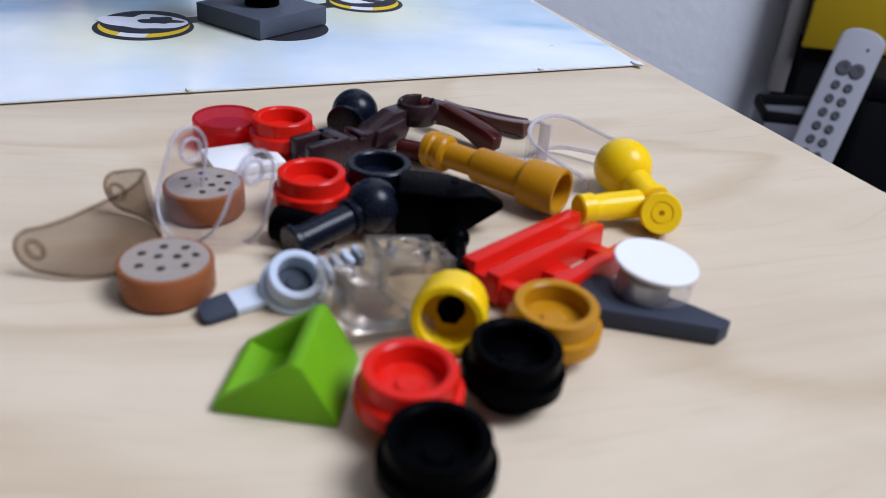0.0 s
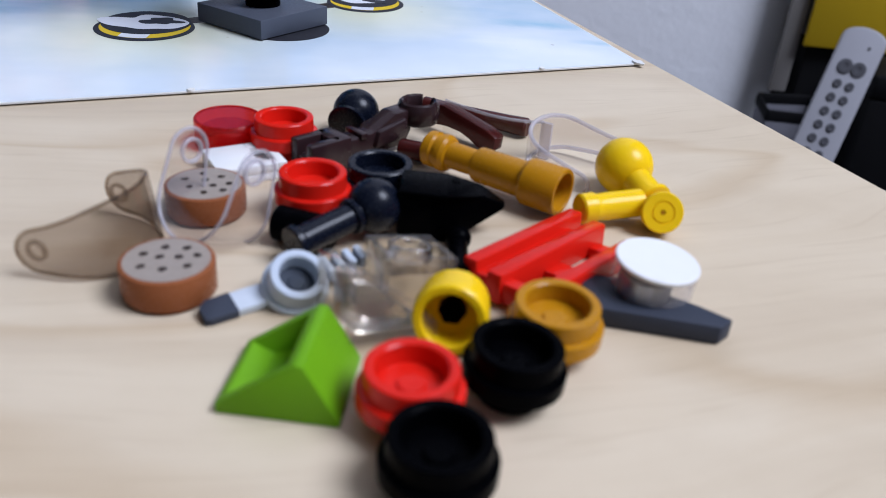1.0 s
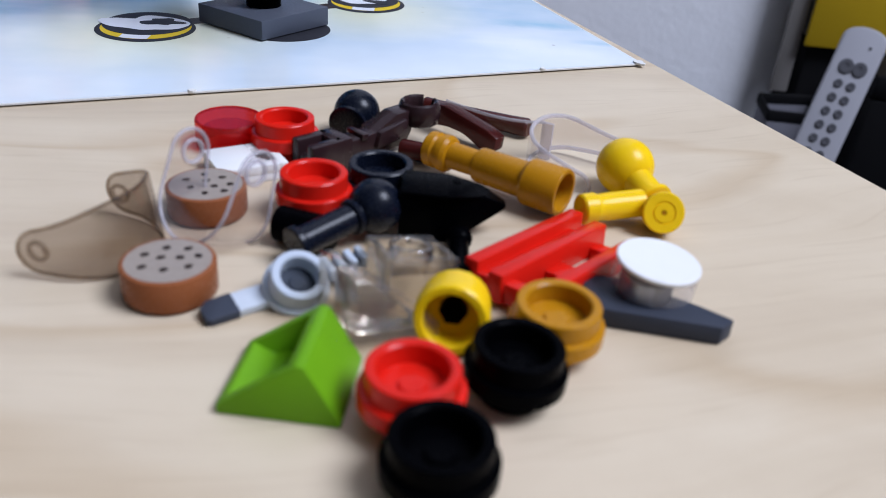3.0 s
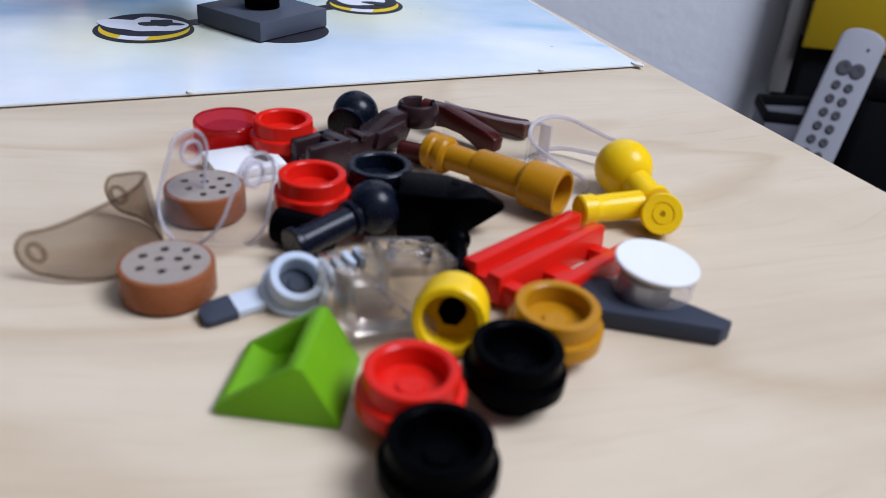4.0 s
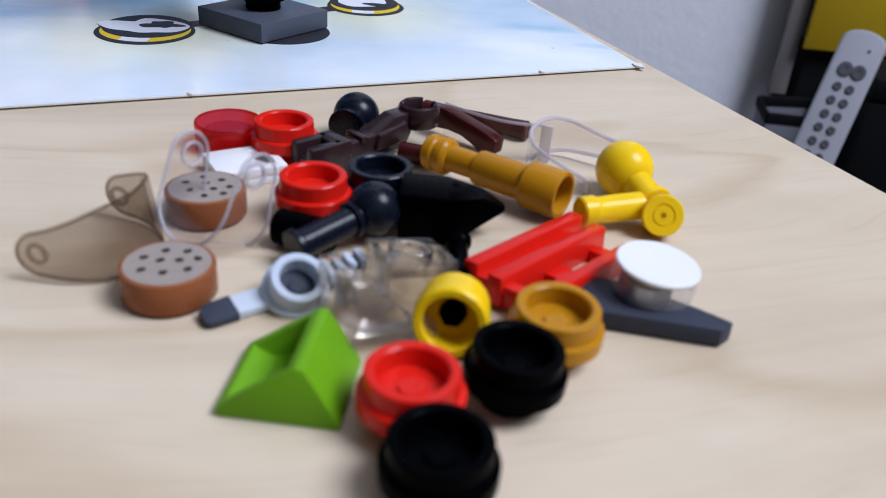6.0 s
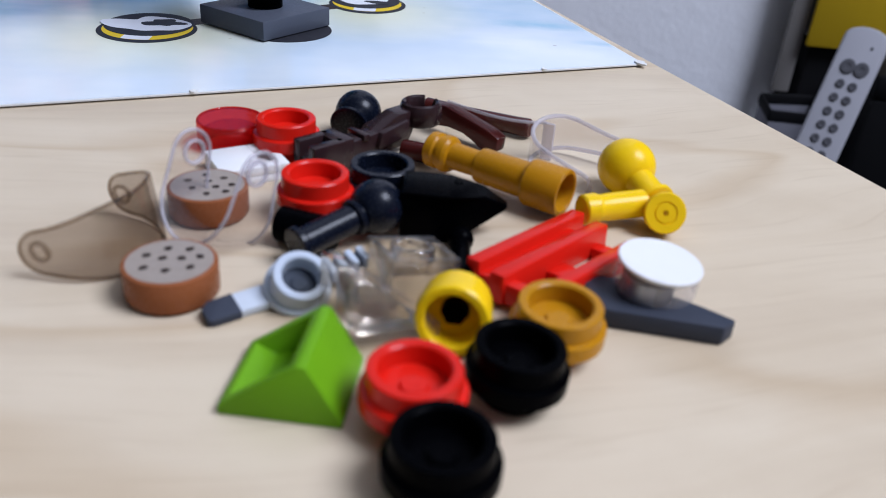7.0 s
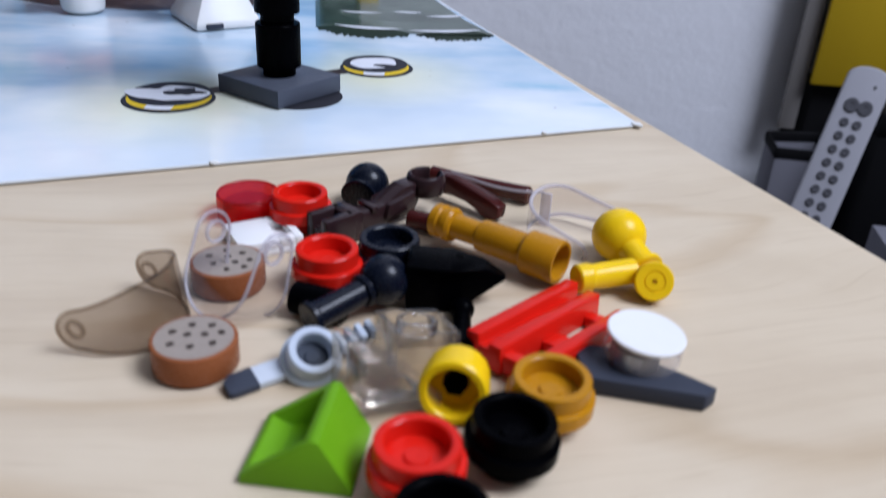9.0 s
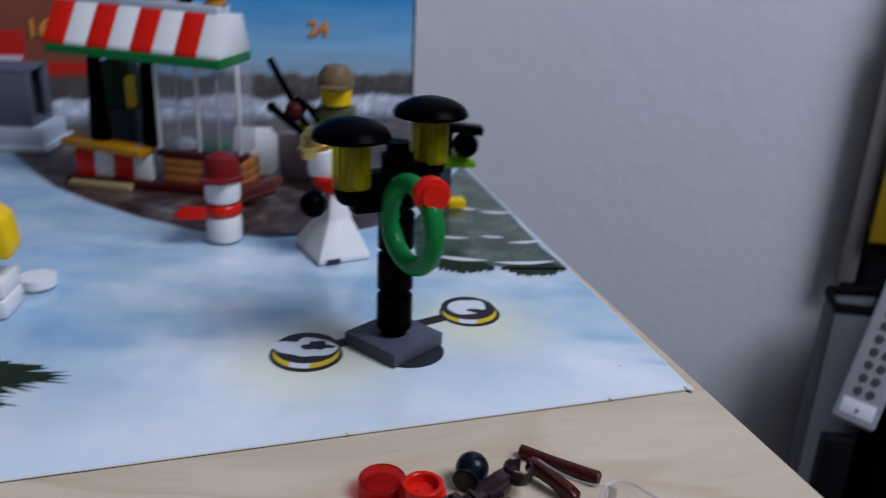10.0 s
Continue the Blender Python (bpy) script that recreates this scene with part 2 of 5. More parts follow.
def box(sx, sy, sz, bev=0.15, seg=2):
    """A box on z = 0 with rounded edges."""
    bm = bmesh.new()
    bmesh.ops.create_cube(bm, size=1)
    turned(bm, Matrix.Translation((0, 0, sz / 2)) @ Matrix.Diagonal((sx, sy, sz, 1)))
    if bev:
        bmesh.ops.bevel(bm, geom=bm.edges[:], offset=bev, segments=seg, affect="EDGES", profile=0.5)
    return bm


def prism(poly, depth, bev=0.15, seg=2):
    """A polygon in x, y pushed up by depth along z."""
    bm = bmesh.new()
    face = bm.faces.new([bm.verts.new((x, y, 0)) for x, y in poly])
    up = bmesh.ops.extrude_face_region(bm, geom=[face])
    bmesh.ops.translate(bm, vec=(0, 0, depth), verts=[v for v in up["geom"] if isinstance(v, bmesh.types.BMVert)])
    bmesh.ops.recalc_face_normals(bm, faces=bm.faces)
    if bev:
        bmesh.ops.bevel(bm, geom=bm.edges[:], offset=bev, segments=seg, affect="EDGES", profile=0.5)
    return bm


def lathe(profile, seg=40):
    """Turn a profile of (radius, height) round z; ends with radius 0 close it."""
    bm = bmesh.new()
    rings, full = [], [profile[0]]
    for (r0, z0), (r1, z1) in zip(profile, profile[1:]):
        # a guard ring keeps flat ends flat
        if z0 == z1 and (r0 == 0) != (r1 == 0):
            full.append((max(r0, r1) * 0.95, z0))
        full.append((r1, z1))
    for r, z in full:
        if r < 1e-6:
            rings.append([bm.verts.new((0, 0, z))])
        else:
            rings.append([bm.verts.new((r * math.cos(a), r * math.sin(a), z)) for a in np.arange(seg) * (2 * math.pi / seg)])
    for a, b in zip(rings, rings[1:]):
        for i in range(seg):
            j = (i + 1) % seg
            if len(a) == 1 and len(b) > 1:
                bm.faces.new((a[0], b[j], b[i]))
            elif len(b) == 1 and len(a) > 1:
                bm.faces.new((a[i], a[j], b[0]))
            elif len(a) > 1:
                bm.faces.new((a[i], a[j], b[j], b[i]))
    bmesh.ops.recalc_face_normals(bm, faces=bm.faces)
    return bm


def ball(r, seg=28):
    bm = bmesh.new()
    bmesh.ops.create_uvsphere(bm, u_segments=seg, v_segments=seg // 2, radius=r)
    return bm


def rod(a, b, r, seg=24, bev=0.25):
    """A round bar between two points, with eased ends."""
    a, b = Vector(a), Vector(b)
    n = (b - a).length
    bm = lathe([(0, 0), (r - bev, 0), (r, bev), (r, n - bev), (r - bev, n), (0, n)], seg)
    return turned(bm, Matrix.Translation(a) @ UP.rotation_difference((b - a).normalized()).to_matrix().to_4x4())


def along(bm, a, b):
    """Lay a mesh that is turned round z from a towards b."""
    a, b = Vector(a), Vector(b)
    return turned(bm, Matrix.Translation(a) @ UP.rotation_difference((b - a).normalized()).to_matrix().to_4x4())


def sweep(points, rx, ry, seg=14, closed=False):
    """An oval tube along a list of points; rx across, ry up."""
    bm = bmesh.new()
    pts = [Vector(p) for p in points]
    n, rings = len(pts), []
    for i, p in enumerate(pts):
        q0 = pts[i - 1] if (i or closed) else p
        q1 = pts[(i + 1) % n] if (i < n - 1 or closed) else p
        way = (q1 - q0).normalized()
        side = way.cross(UP)
        side = side.normalized() if side.length > 1e-4 else Vector((1, 0, 0))
        up = side.cross(way)
        rings.append([bm.verts.new(p + side * rx * math.cos(a) + up * ry * math.sin(a)) for a in np.arange(seg) * (2 * math.pi / seg)])
    pairs = list(zip(rings, rings[1:])) + ([(rings[-1], rings[0])] if closed else [])
    for a, b in pairs:
        for i in range(seg):
            bm.faces.new((a[i], a[(i + 1) % seg], b[(i + 1) % seg], b[i]))
    if not closed:
        bm.faces.new(rings[0])
        bm.faces.new(rings[-1])
    bmesh.ops.recalc_face_normals(bm, faces=bm.faces)
    return bm


def torus(c, normal, r, tube, seg=48):
    bm = lathe([(r + tube * math.cos(a), tube * math.sin(a)) for a in np.linspace(0, 2 * math.pi, 21)], seg)
    bmesh.ops.remove_doubles(bm, verts=bm.verts, dist=1e-4)
    c = Vector(c)
    return along(bm, c, c + Vector(normal))


def flat(poly, z=0.0):
    bm = bmesh.new()
    bm.faces.new([bm.verts.new((x, y, z)) for x, y in poly])
    bmesh.ops.recalc_face_normals(bm, faces=bm.faces)
    if bm.faces[:][0].normal.z < 0:
        bmesh.ops.reverse_faces(bm, faces=bm.faces)
    return bm


def sheet(poly, z, h):
    """A thin printed patch with a little body."""
    return shift(prism(poly, h, 0), 0, 0, z)


def circle(r, seg=48, sx=1.0, cx=0.0, cy=0.0):
    return [(cx + r * sx * math.cos(a), cy + r * math.sin(a)) for a in np.arange(seg) * (2 * math.pi / seg)]


def blob(r, seed, rough=0.25, seg=40, cx=0.0, cy=0.0, sx=1.0):
    """An uneven round outline."""
    rng = random.Random(seed)
    ph = [(rng.uniform(0, 6.28), rng.uniform(0.3, 1)) for _ in range(6)]
    out = []
    for a in np.arange(seg) * (2 * math.pi / seg):
        k = 1 + rough * sum(w * math.sin((i + 2) * a + p) / (i + 2) for i, (p, w) in enumerate(ph))
        out.append((cx + r * sx * k * math.cos(a), cy + r * k * math.sin(a)))
    return out


def mesh_of(name, bm, material, smooth=29):
    bmesh.ops.scale(bm, vec=(MM, MM, MM), verts=bm.verts)
    me = bpy.data.meshes.new(name)
    bm.to_mesh(me)
    bm.free()
    me.materials.append(material)
    if smooth:
        for p in me.polygons:
            p.use_smooth = True
        me.set_sharp_from_angle(angle=radians(smooth))
    return me


def thing(name, label, category, group="", bm=None, material=None, m=None, kind=""):
    """A top-level thing: one mesh, or an Empty for its parts."""
    ob = new(name, mesh_of(name, bm, material) if bm else None)
    if m is not None:
        ob.matrix_world = m
    return tagged(ob, label, category, group, kind)


def part(name, bm, material, parent, label="", m=None):
    ob = new(name, mesh_of(name, bm, material))
    ob.parent = parent
    if m is not None:
        ob.matrix_basis = m
    return tagged(ob, label)


def structure(name, bm, material, label, category):
    return tagged(new(name, mesh_of(name, bm, material, 0)), label, category, "", "structure")


# ---- the room ----
WALL_END = 244.0
ROOM = dict(x0=-1700.0, x1=1400.0, y0=-1300.0, y1=558.0, z0=-740.0, z1=1600.0)


def room():
    r = ROOM
    w, d, h = r["x1"] - r["x0"], r["y1"] - r["y0"], r["z1"] - r["z0"]
    cx, cy = (r["x0"] + r["x1"]) / 2, (r["y0"] + r["y1"]) / 2
    structure("floor", shift(box(w + 240, d + 900, 60, 0), cx, cy + 200, r["z0"] - 60), FLOORING, "dark grey carpet floor of the room", "floor")
    # Unseen ceiling in a low grey, so that less light comes back.
    structure("ceiling", shift(box(w + 240, d + 900, 60, 0), cx, cy + 200, r["z1"]), CEIL, "unseen ceiling of the room, greyed to cut its bounce", "ceiling")
    # the wall behind the table stops; a black back stands for the shaded gap
    structure("wall_north", shift(box(r["x0"] * -1 + WALL_END, 120, h, 0), (r["x0"] + WALL_END) / 2, r["y1"] + 60, r["z0"]), WALL,
              "rough plastered off-white wall behind the table", "wall")
    structure("gap_shade_back", shift(box(r["x1"] - 200, 120, h, 0), (r["x1"] + 200) / 2, r["y1"] + 420, r["z0"]), DARK,
              "black back added for the shaded gap beside the wall", "wall")
    # These walls close the room unseen; their tones are set to hold bounce down.
    structure("wall_south", shift(box(w, 120, h, 0), cx, r["y0"] - 60, r["z0"]), GREY_BOUNCE_WALL, "plain unseen wall, greyed to bounce little", "wall")
    structure("wall_west", shift(box(120, d + 900, h, 0), r["x0"] - 60, cy + 200, r["z0"]), LOW_BOUNCE_WALL, "plain unseen wall, darkened to cut the bounce", "wall")
    structure("wall_east", shift(box(120, d + 900, h, 0), r["x1"] + 60, cy + 200, r["z0"]), LOW_BOUNCE_WALL, "plain unseen wall, darkened to cut the bounce", "wall")
    # Holder and cord are added around the unseen key light.
    lamp = thing("added_lamp_holder", "added, unseen lamp holder hanging on its cord", "lamp", m=pose(*LAMP_AT))
    part("socket", shift(lathe([(0, 0), (40, 0), (44, 4), (40, 40), (20, 64), (8, 70), (0, 70)], 40), 0, 0, 224), DARK, lamp)
    part("cord", rod((0, 0, 292), (0, 0, ROOM["z1"] - LAMP_AT[2] * 1000 + 1), 3, 10), DARK, lamp)


room()

# table: its right edge runs beside the mat
EDGE_A, EDGE_DIR = Vector((39.2, 139.0)), Vector((-0.357, 0.934)).normalized()


def table():
    far = EDGE_A + EDGE_DIR * 425
    near = EDGE_A - EDGE_DIR * 640
    across = Vector((-EDGE_DIR.y, EDGE_DIR.x))
    p = [near, far, far + across * 1250, near + across * 1250]
    ob = thing("table", "pale maple-laminate table top with a square edge", "table")
    part("table_top", shift(prism([(v.x, v.y) for v in p], 22, 0.8), 0, 0, -22), TABLE, ob)
    for a, b in ((70, 70), (70, 1180), (1040, 70), (1040, 1180)):
        c = near + EDGE_DIR * a + across * b
        part("leg", shift(box(50, 50, 718, 2), c.x, c.y, -740), SHELF, ob)


table()

# ---- the printed play mat and its upright back ----
CORNER = Vector((36.6, 136.4))
E1, E2 = Vector((-0.925, -0.380)).normalized(), Vector((-0.3353, 0.9421)).normalized()
MAT_DEPTH, MAT_WIDTH, MAT_H = 276.0, 360.0, 0.55


def on_mat(u, v):
    p = CORNER + E1 * u + E2 * v
    return (p.x, p.y)


DRIFTS = ((21.0, 158.0, 13.0, 4.5, 0.8), (32.0, 147.0, 8.0, 2.6, 0.6), (-86.0, 150.0, 26.0, 7.0, 0.5))


def snow_print():
    """Printed snow: white to pale blue drifts with streaks and a few specks."""
    m, nt, b = nodes_of("snow_print")
    v = coords(nt, (1000, 1000, 1000))
    streak = coords(nt, (18, 60, 60), rot=(0, 0, radians(-12)))
    n1 = noise_of(nt, streak, 1.0, 3.0)
    n2 = noise_of(nt, v, 0.02, 4.0)
    base = ramp(nt, n2, [(0.32, (0.27, 0.43, 0.58)), (0.50, (0.46, 0.595, 0.71)), (0.66, (0.73, 0.79, 0.84))])
    st = ramp(nt, n1, [(0.40, (0.62, 0.80, 0.93)), (0.56, (1, 1, 1))])
    c = mix_rgb(nt, 0.55, base, st, "MULTIPLY")
    # the drifts are whiter towards the free edge and bluer further in
    dist = nt.nodes.new("ShaderNodeVectorMath")
    dist.operation = "DOT_PRODUCT"
    dist.inputs[1].default_value = (E2.x, E2.y, 0)
    nt.links.new(v, dist.inputs[0])
    start = CORNER.dot(E2)
    whiter = node(nt, "ShaderNodeMapRange", From_Min=start + 2, From_Max=start + 42, To_Min=1.0, To_Max=0.0)
    nt.links.new(dist.outputs["Value"], whiter.inputs[0])
    c = mix_rgb(nt, whiter.outputs[0], c, mix_rgb(nt, 0.55, c, (0.97, 0.97, 0.95)))
    sp = node(nt, "ShaderNodeTexVoronoi", Scale=0.14)
    nt.links.new(v, sp.inputs["Vector"])
    speck = ramp(nt, sp.outputs["Distance"], [(0.035, (0.45, 0.42, 0.40)), (0.06, (1, 1, 1))])
    c = mix_rgb(nt, 0.6, c, speck, "MULTIPLY")
    # two teal drifts near the free corner
    for x, y, rx, ry, k in DRIFTS:
        off = nt.nodes.new("ShaderNodeVectorMath")
        off.operation = "SUBTRACT"
        nt.links.new(v, off.inputs[0])
        off.inputs[1].default_value = (x, y, 0.5)
        mul = nt.nodes.new("ShaderNodeVectorMath")
        mul.operation = "MULTIPLY"
        nt.links.new(off.outputs[0], mul.inputs[0])
        mul.inputs[1].default_value = (1 / rx, 1 / ry, 0)
        wav = nt.nodes.new("ShaderNodeVectorMath")
        wav.operation = "LENGTH"
        nt.links.new(mul.outputs[0], wav.inputs[0])
        bend = nt.nodes.new("ShaderNodeMath")
        nt.links.new(wav.outputs["Value"], bend.inputs[0])
        nt.links.new(noise_of(nt, v, 0.12, 4.0, 0.6), bend.inputs[1])
        mr = node(nt, "ShaderNodeMapRange", From_Min=0.45, From_Max=1.45, To_Min=k, To_Max=0.0)
        nt.links.new(bend.outputs[0], mr.inputs[0])
        c = mix_rgb(nt, mr.outputs[0], c, (0.17, 0.43, 0.61))
    # warm pools of printed light round the medallions
    for x, y, r, k in ((-46, 136, 25, 0.75), (-12, 160, 23, 0.7)):
        d = nt.nodes.new("ShaderNodeVectorMath")
        d.operation = "DISTANCE"
        nt.links.new(v, d.inputs[0])
        d.inputs[1].default_value = (x, y, 0.5)
        mr = node(nt, "ShaderNodeMapRange", From_Min=4.0, From_Max=r, To_Min=k, To_Max=0.0)
        nt.links.new(d.outputs["Value"], mr.inputs[0])
        c = mix_rgb(nt, mr.outputs[0], c, (0.86, 0.82, 0.50))
    nt.links.new(c, b.inputs["Base Color"])
    b.inputs["Roughness"].default_value = 0.17
    b.inputs["Specular IOR Level"].default_value = 0.45
    bump(nt, b, noise_of(nt, v, 0.4), 0.03, 0.0002)
    return m


def rock_print():
    m, nt, b = nodes_of("rock_print")
    v = coords(nt, (1000, 1000, 1000))
    n = noise_of(nt, v, 0.09, 5.0, 0.65)
    c = ramp(nt, n, [(0.34, (0.012, 0.009, 0.009)), (0.52, (0.066, 0.038, 0.032)), (0.64, (0.14, 0.115, 0.105)), (0.78, (0.36, 0.39, 0.44))])
    nt.links.new(c, b.inputs["Base Color"])
    b.inputs["Roughness"].default_value = 0.4
    return m


def sky_print():
    """The upright scene: blue sky above, hills, then snow."""
    m, nt, b = nodes_of("sky_print")
    tc = nt.nodes.new("ShaderNodeTexCoord")
    sx = nt.nodes.new("ShaderNodeSeparateXYZ")
    nt.links.new(tc.outputs["Object"], sx.inputs[0])
    v = coords(nt, (1000, 1000, 1000))
    wob = noise_of(nt, v, 0.05, 5.0)
    mr = node(nt, "ShaderNodeMapRange", From_Min=0.0, From_Max=1.0, To_Min=-0.006, To_Max=0.006)
    nt.links.new(wob, mr.inputs[0])
    add = nt.nodes.new("ShaderNodeMath")
    nt.links.new(sx.outputs["Z"], add.inputs[0])
    nt.links.new(mr.outputs[0], add.inputs[1])
    h = node(nt, "ShaderNodeMapRange", From_Min=0.0, From_Max=0.26)
    nt.links.new(add.outputs[0], h.inputs[0])
    c = ramp(nt, h.outputs[0], [(0.0, (0.16, 0.14, 0.13)), (0.012, (0.40, 0.42, 0.48)), (0.02, (0.70, 0.74, 0.81)), (0.044, (0.66, 0.70, 0.78)), (0.049, (0.085, 0.068, 0.062)),
                                (0.086, (0.13, 0.112, 0.105)), (0.094, (0.36, 0.50, 0.62)), (0.14, (0.30, 0.60, 0.84)), (0.235, (0.04, 0.34, 0.72)), (1.0, (0.02, 0.10, 0.32))])
    hazy = noise_of(nt, coords(nt, (22, 22, 210)), 1.0, 5.0)
    c = mix_rgb(nt, 0.85, c, ramp(nt, hazy, [(0.35, (0.68, 0.80, 0.90)), (0.6, (1, 1, 1))]), "MULTIPLY")
    mottle = noise_of(nt, v, 0.22, 5.0, 0.7)
    low = node(nt, "ShaderNodeMapRange", From_Min=0.105, From_Max=0.09, To_Min=0.0, To_Max=0.5)
    nt.links.new(h.outputs[0], low.inputs[0])
    spots = ramp(nt, mottle, [(0.36, (0.45, 0.44, 0.44)), (0.50, (1, 1, 1)), (0.64, (2.0, 2.0, 2.1))])
    c = mix_rgb(nt, low.outputs[0], c, mix_rgb(nt, 1.0, c, spots, "MULTIPLY"))
    nt.links.new(c, b.inputs["Base Color"])
    b.inputs["Roughness"].default_value = 0.35
    return m


SNOW, ROCK, SKY = snow_print(), rock_print(), sky_print()


def fir_print():
    """Grey-green needles: pale mottling inside, darker towards the skirt."""
    m, nt, b = nodes_of("fir_print")
    v = coords(nt, (1000, 1000, 1000))
    c = ramp(nt, noise_of(nt, v, 0.09, 5.0, 0.65), [(0.35, (0.022, 0.045, 0.030)), (0.52, (0.055, 0.090, 0.066)), (0.68, (0.11, 0.15, 0.12))])
    fine = ramp(nt, noise_of(nt, v, 0.6, 4.0, 0.7), [(0.38, (0.55, 0.58, 0.56)), (0.6, (1.1, 1.1, 1.1))])
    c = mix_rgb(nt, 0.6, c, fine, "MULTIPLY")
    nt.links.new(c, b.inputs["Base Color"])
    b.inputs["Roughness"].default_value = 0.2
    return m


FIR_PRINT = fir_print()
LOBES = (((-31.0, 200.0), (-6.5, 197.0)), ((-6.0, 197.5), (13.0, 201.0)))
MEDALS = ((-48.0, 138.6, 8.1), (-13.3, 166.4, 7.6), (-25.5, 142.8, 8.0))


def fir_outline(cx, cy, rx, ry, rz, seed, n=110, spike=1.0):
    """A ragged fir crown seen as a printed patch."""
    rng = random.Random(seed)
    c, s = math.cos(radians(rz)), math.sin(radians(rz))
    out = []
    for i in range(n):
        a = 2 * math.pi * i / n
        k = 1.0 + spike * ((0.05 if i % 2 else -0.03) + rng.uniform(-0.07, 0.05))
        x, y = rx * k * math.cos(a), ry * k * math.sin(a)
        out.append((cx + c * x - s * y, cy + s * x + c * y))
    return out


def mat():
    ob = thing("play_mat", "folded-out cardboard play mat printed with pale blue snow", "play mat")
    base = [on_mat(0, 0), on_mat(0, MAT_DEPTH), on_mat(MAT_WIDTH, MAT_DEPTH), on_mat(MAT_WIDTH, 0)]
    part("card", shift(prism(base, MAT_H - 0.34, 0), 0, 0, 0.28), CARD, ob, "white card core with a bare cut edge")
    ins = [on_mat(0.35, 0.35), on_mat(0.35, MAT_DEPTH), on_mat(MAT_WIDTH, MAT_DEPTH), on_mat(MAT_WIDTH, 0.35)]
    part("print", sheet(ins, MAT_H - 0.06, 0.06), SNOW, ob)
    for u, r in ((74.4, 0.5), (19.5, 0.45), (0.8, 1.0)):
        x, y = on_mat(u, 0.2)
        part("frayed_nick", shift(prism(blob(r, int(u * 7), 0.5, 12), 0.35, 0.05, 1), x, y, MAT_H - 0.1), CARD, ob, "frayed white card nick")
    z = MAT_H
    rocks = [(-230, 312), (-205, 283), (-185, 262), (-165, 243), (-145, 230), (-123, 218), (-100, 209), (-77, 208), (-60, 214), (-48, 224), (-38, 240)]
    rocks += [on_mat(4, 200), on_mat(4, MAT_DEPTH - 1), on_mat(190, MAT_DEPTH - 1)]
    part("rock_print", sheet(rocks, z, 0.05), ROCK, ob, "printed brown and grey rocks")
    rng = random.Random(8)
    # the fir: a mottled body over two dark ragged lobes of the skirt
    def lobe(left, right, sag, lift, n):
        """A ragged crescent hanging between two ends."""
        low = []
        for i in range(n + 1):
            k = i / n
            p = left.lerp(right, k) + Vector((0, -sag * math.sin(math.pi * k) ** 0.8))
            low.append((p.x + rng.uniform(-0.5, 0.5), p.y + (0.9 if i % 2 else -0.9) + rng.uniform(-1.2, 0.8)))
        high = [(left.lerp(right, 1 - i / 8).x, left.lerp(right, 1 - i / 8).y + lift * math.sin(math.pi * i / 8) + 0.2) for i in range(1, 8)]
        return low + high

    body = [LOBES[0][0], (-19.0, 196.5), (-8.0, 198.5), (1.0, 195.5), LOBES[1][1], on_mat(2.0, 86), on_mat(1.0, 120), on_mat(1.0, 180), (-26.0, 303.0), (-31.0, 262.0), (-36.0, 232.0)]
    part("fir_print", sheet(body, z + 0.05, 0.05), FIR_PRINT, ob, "printed grey-green fir with snow")
    for (a1, b1), sag, lift in zip(LOBES, (7.0, 6.0), (5.0, 4.5)):
        part("fir_skirt", sheet(lobe(Vector(a1), Vector(b1), sag, lift, 30), z + 0.1, 0.03), INK_FIR, ob, "printed dark ragged fir skirt")
    for cx, cy, w, th, turn in ((-18.5, 201.0, 8.5, 1.7, -4), (1.2, 201.6, 9.5, 1.6, 14), (-22.0, 219.0, 5.5, 1.2, 0), (-9.5, 222.0, 4.0, 1.3, 2), (1.5, 219.5, 6.0, 1.5, 22), (-9.0, 247.0, 6.0, 1.7, 4), (-20.0, 249.0, 5.0, 1.4, -5)):
        arc = [(w * k / 6, 0.2 * w * (k / 6) ** 2 + th * (1 - (k / 6) ** 2)) for k in range(-6, 7)]
        arc += [(w * k / 6, 0.2 * w * (k / 6) ** 2 - 0.4 * th * (1 - (k / 6) ** 2) - 0.05) for k in range(6, -7, -1)]
        part("snow_stroke", shift(sheet(arc, z + 0.14, 0.03), cx, cy, 0, 0, 0, turn), INK_WHITE, ob)
    for cx, cy, rx, ry, rz, seed in ((-116, 117, 20, 7.0, 2, 5), (-119, 110, 19, 6.5, -8, 6), (-122, 102, 17, 7.0, -20, 7), (-117, 97, 20, 3.0, -22, 9)):
        part("fir_print", sheet(fir_outline(cx, cy, rx, ry, rz, seed, 70, 2.4), z + 0.004 * (seed - 4), 0.05), INK_FIR, ob, "printed dark green fir branch")
    # three medallions joined by a dark band
    a, b2 = Vector(MEDALS[0][:2]), Vector(MEDALS[1][:2])
    n = Vector((-(b2 - a).y, (b2 - a).x)).normalized() * 1.8
    part("band_print", sheet([tuple(a + n), tuple(b2 + n), tuple(b2 - n), tuple(a - n)], z, 0.03), CRUMB, ob)
    away = Vector((-0.20, 0.98))
    for i, (x, y, r) in enumerate(MEDALS):
        med = part("medallion_print", sheet(circle(r, 56, 1, x + 0.24 * (i < 2), y - 1.2 * (i < 2)), z + 0.03, 0.03), INK, ob, "printed black, white and yellow medallion")
        if i == 2:
            continue
        c1, c2 = Vector((x, y)) + away * -0.5, Vector((x, y)) + away * 1.7
        part("rim", sheet(circle(r - 0.75, 56, 1, *c1), z + 0.06, 0.03), INK_YELLOW, med)
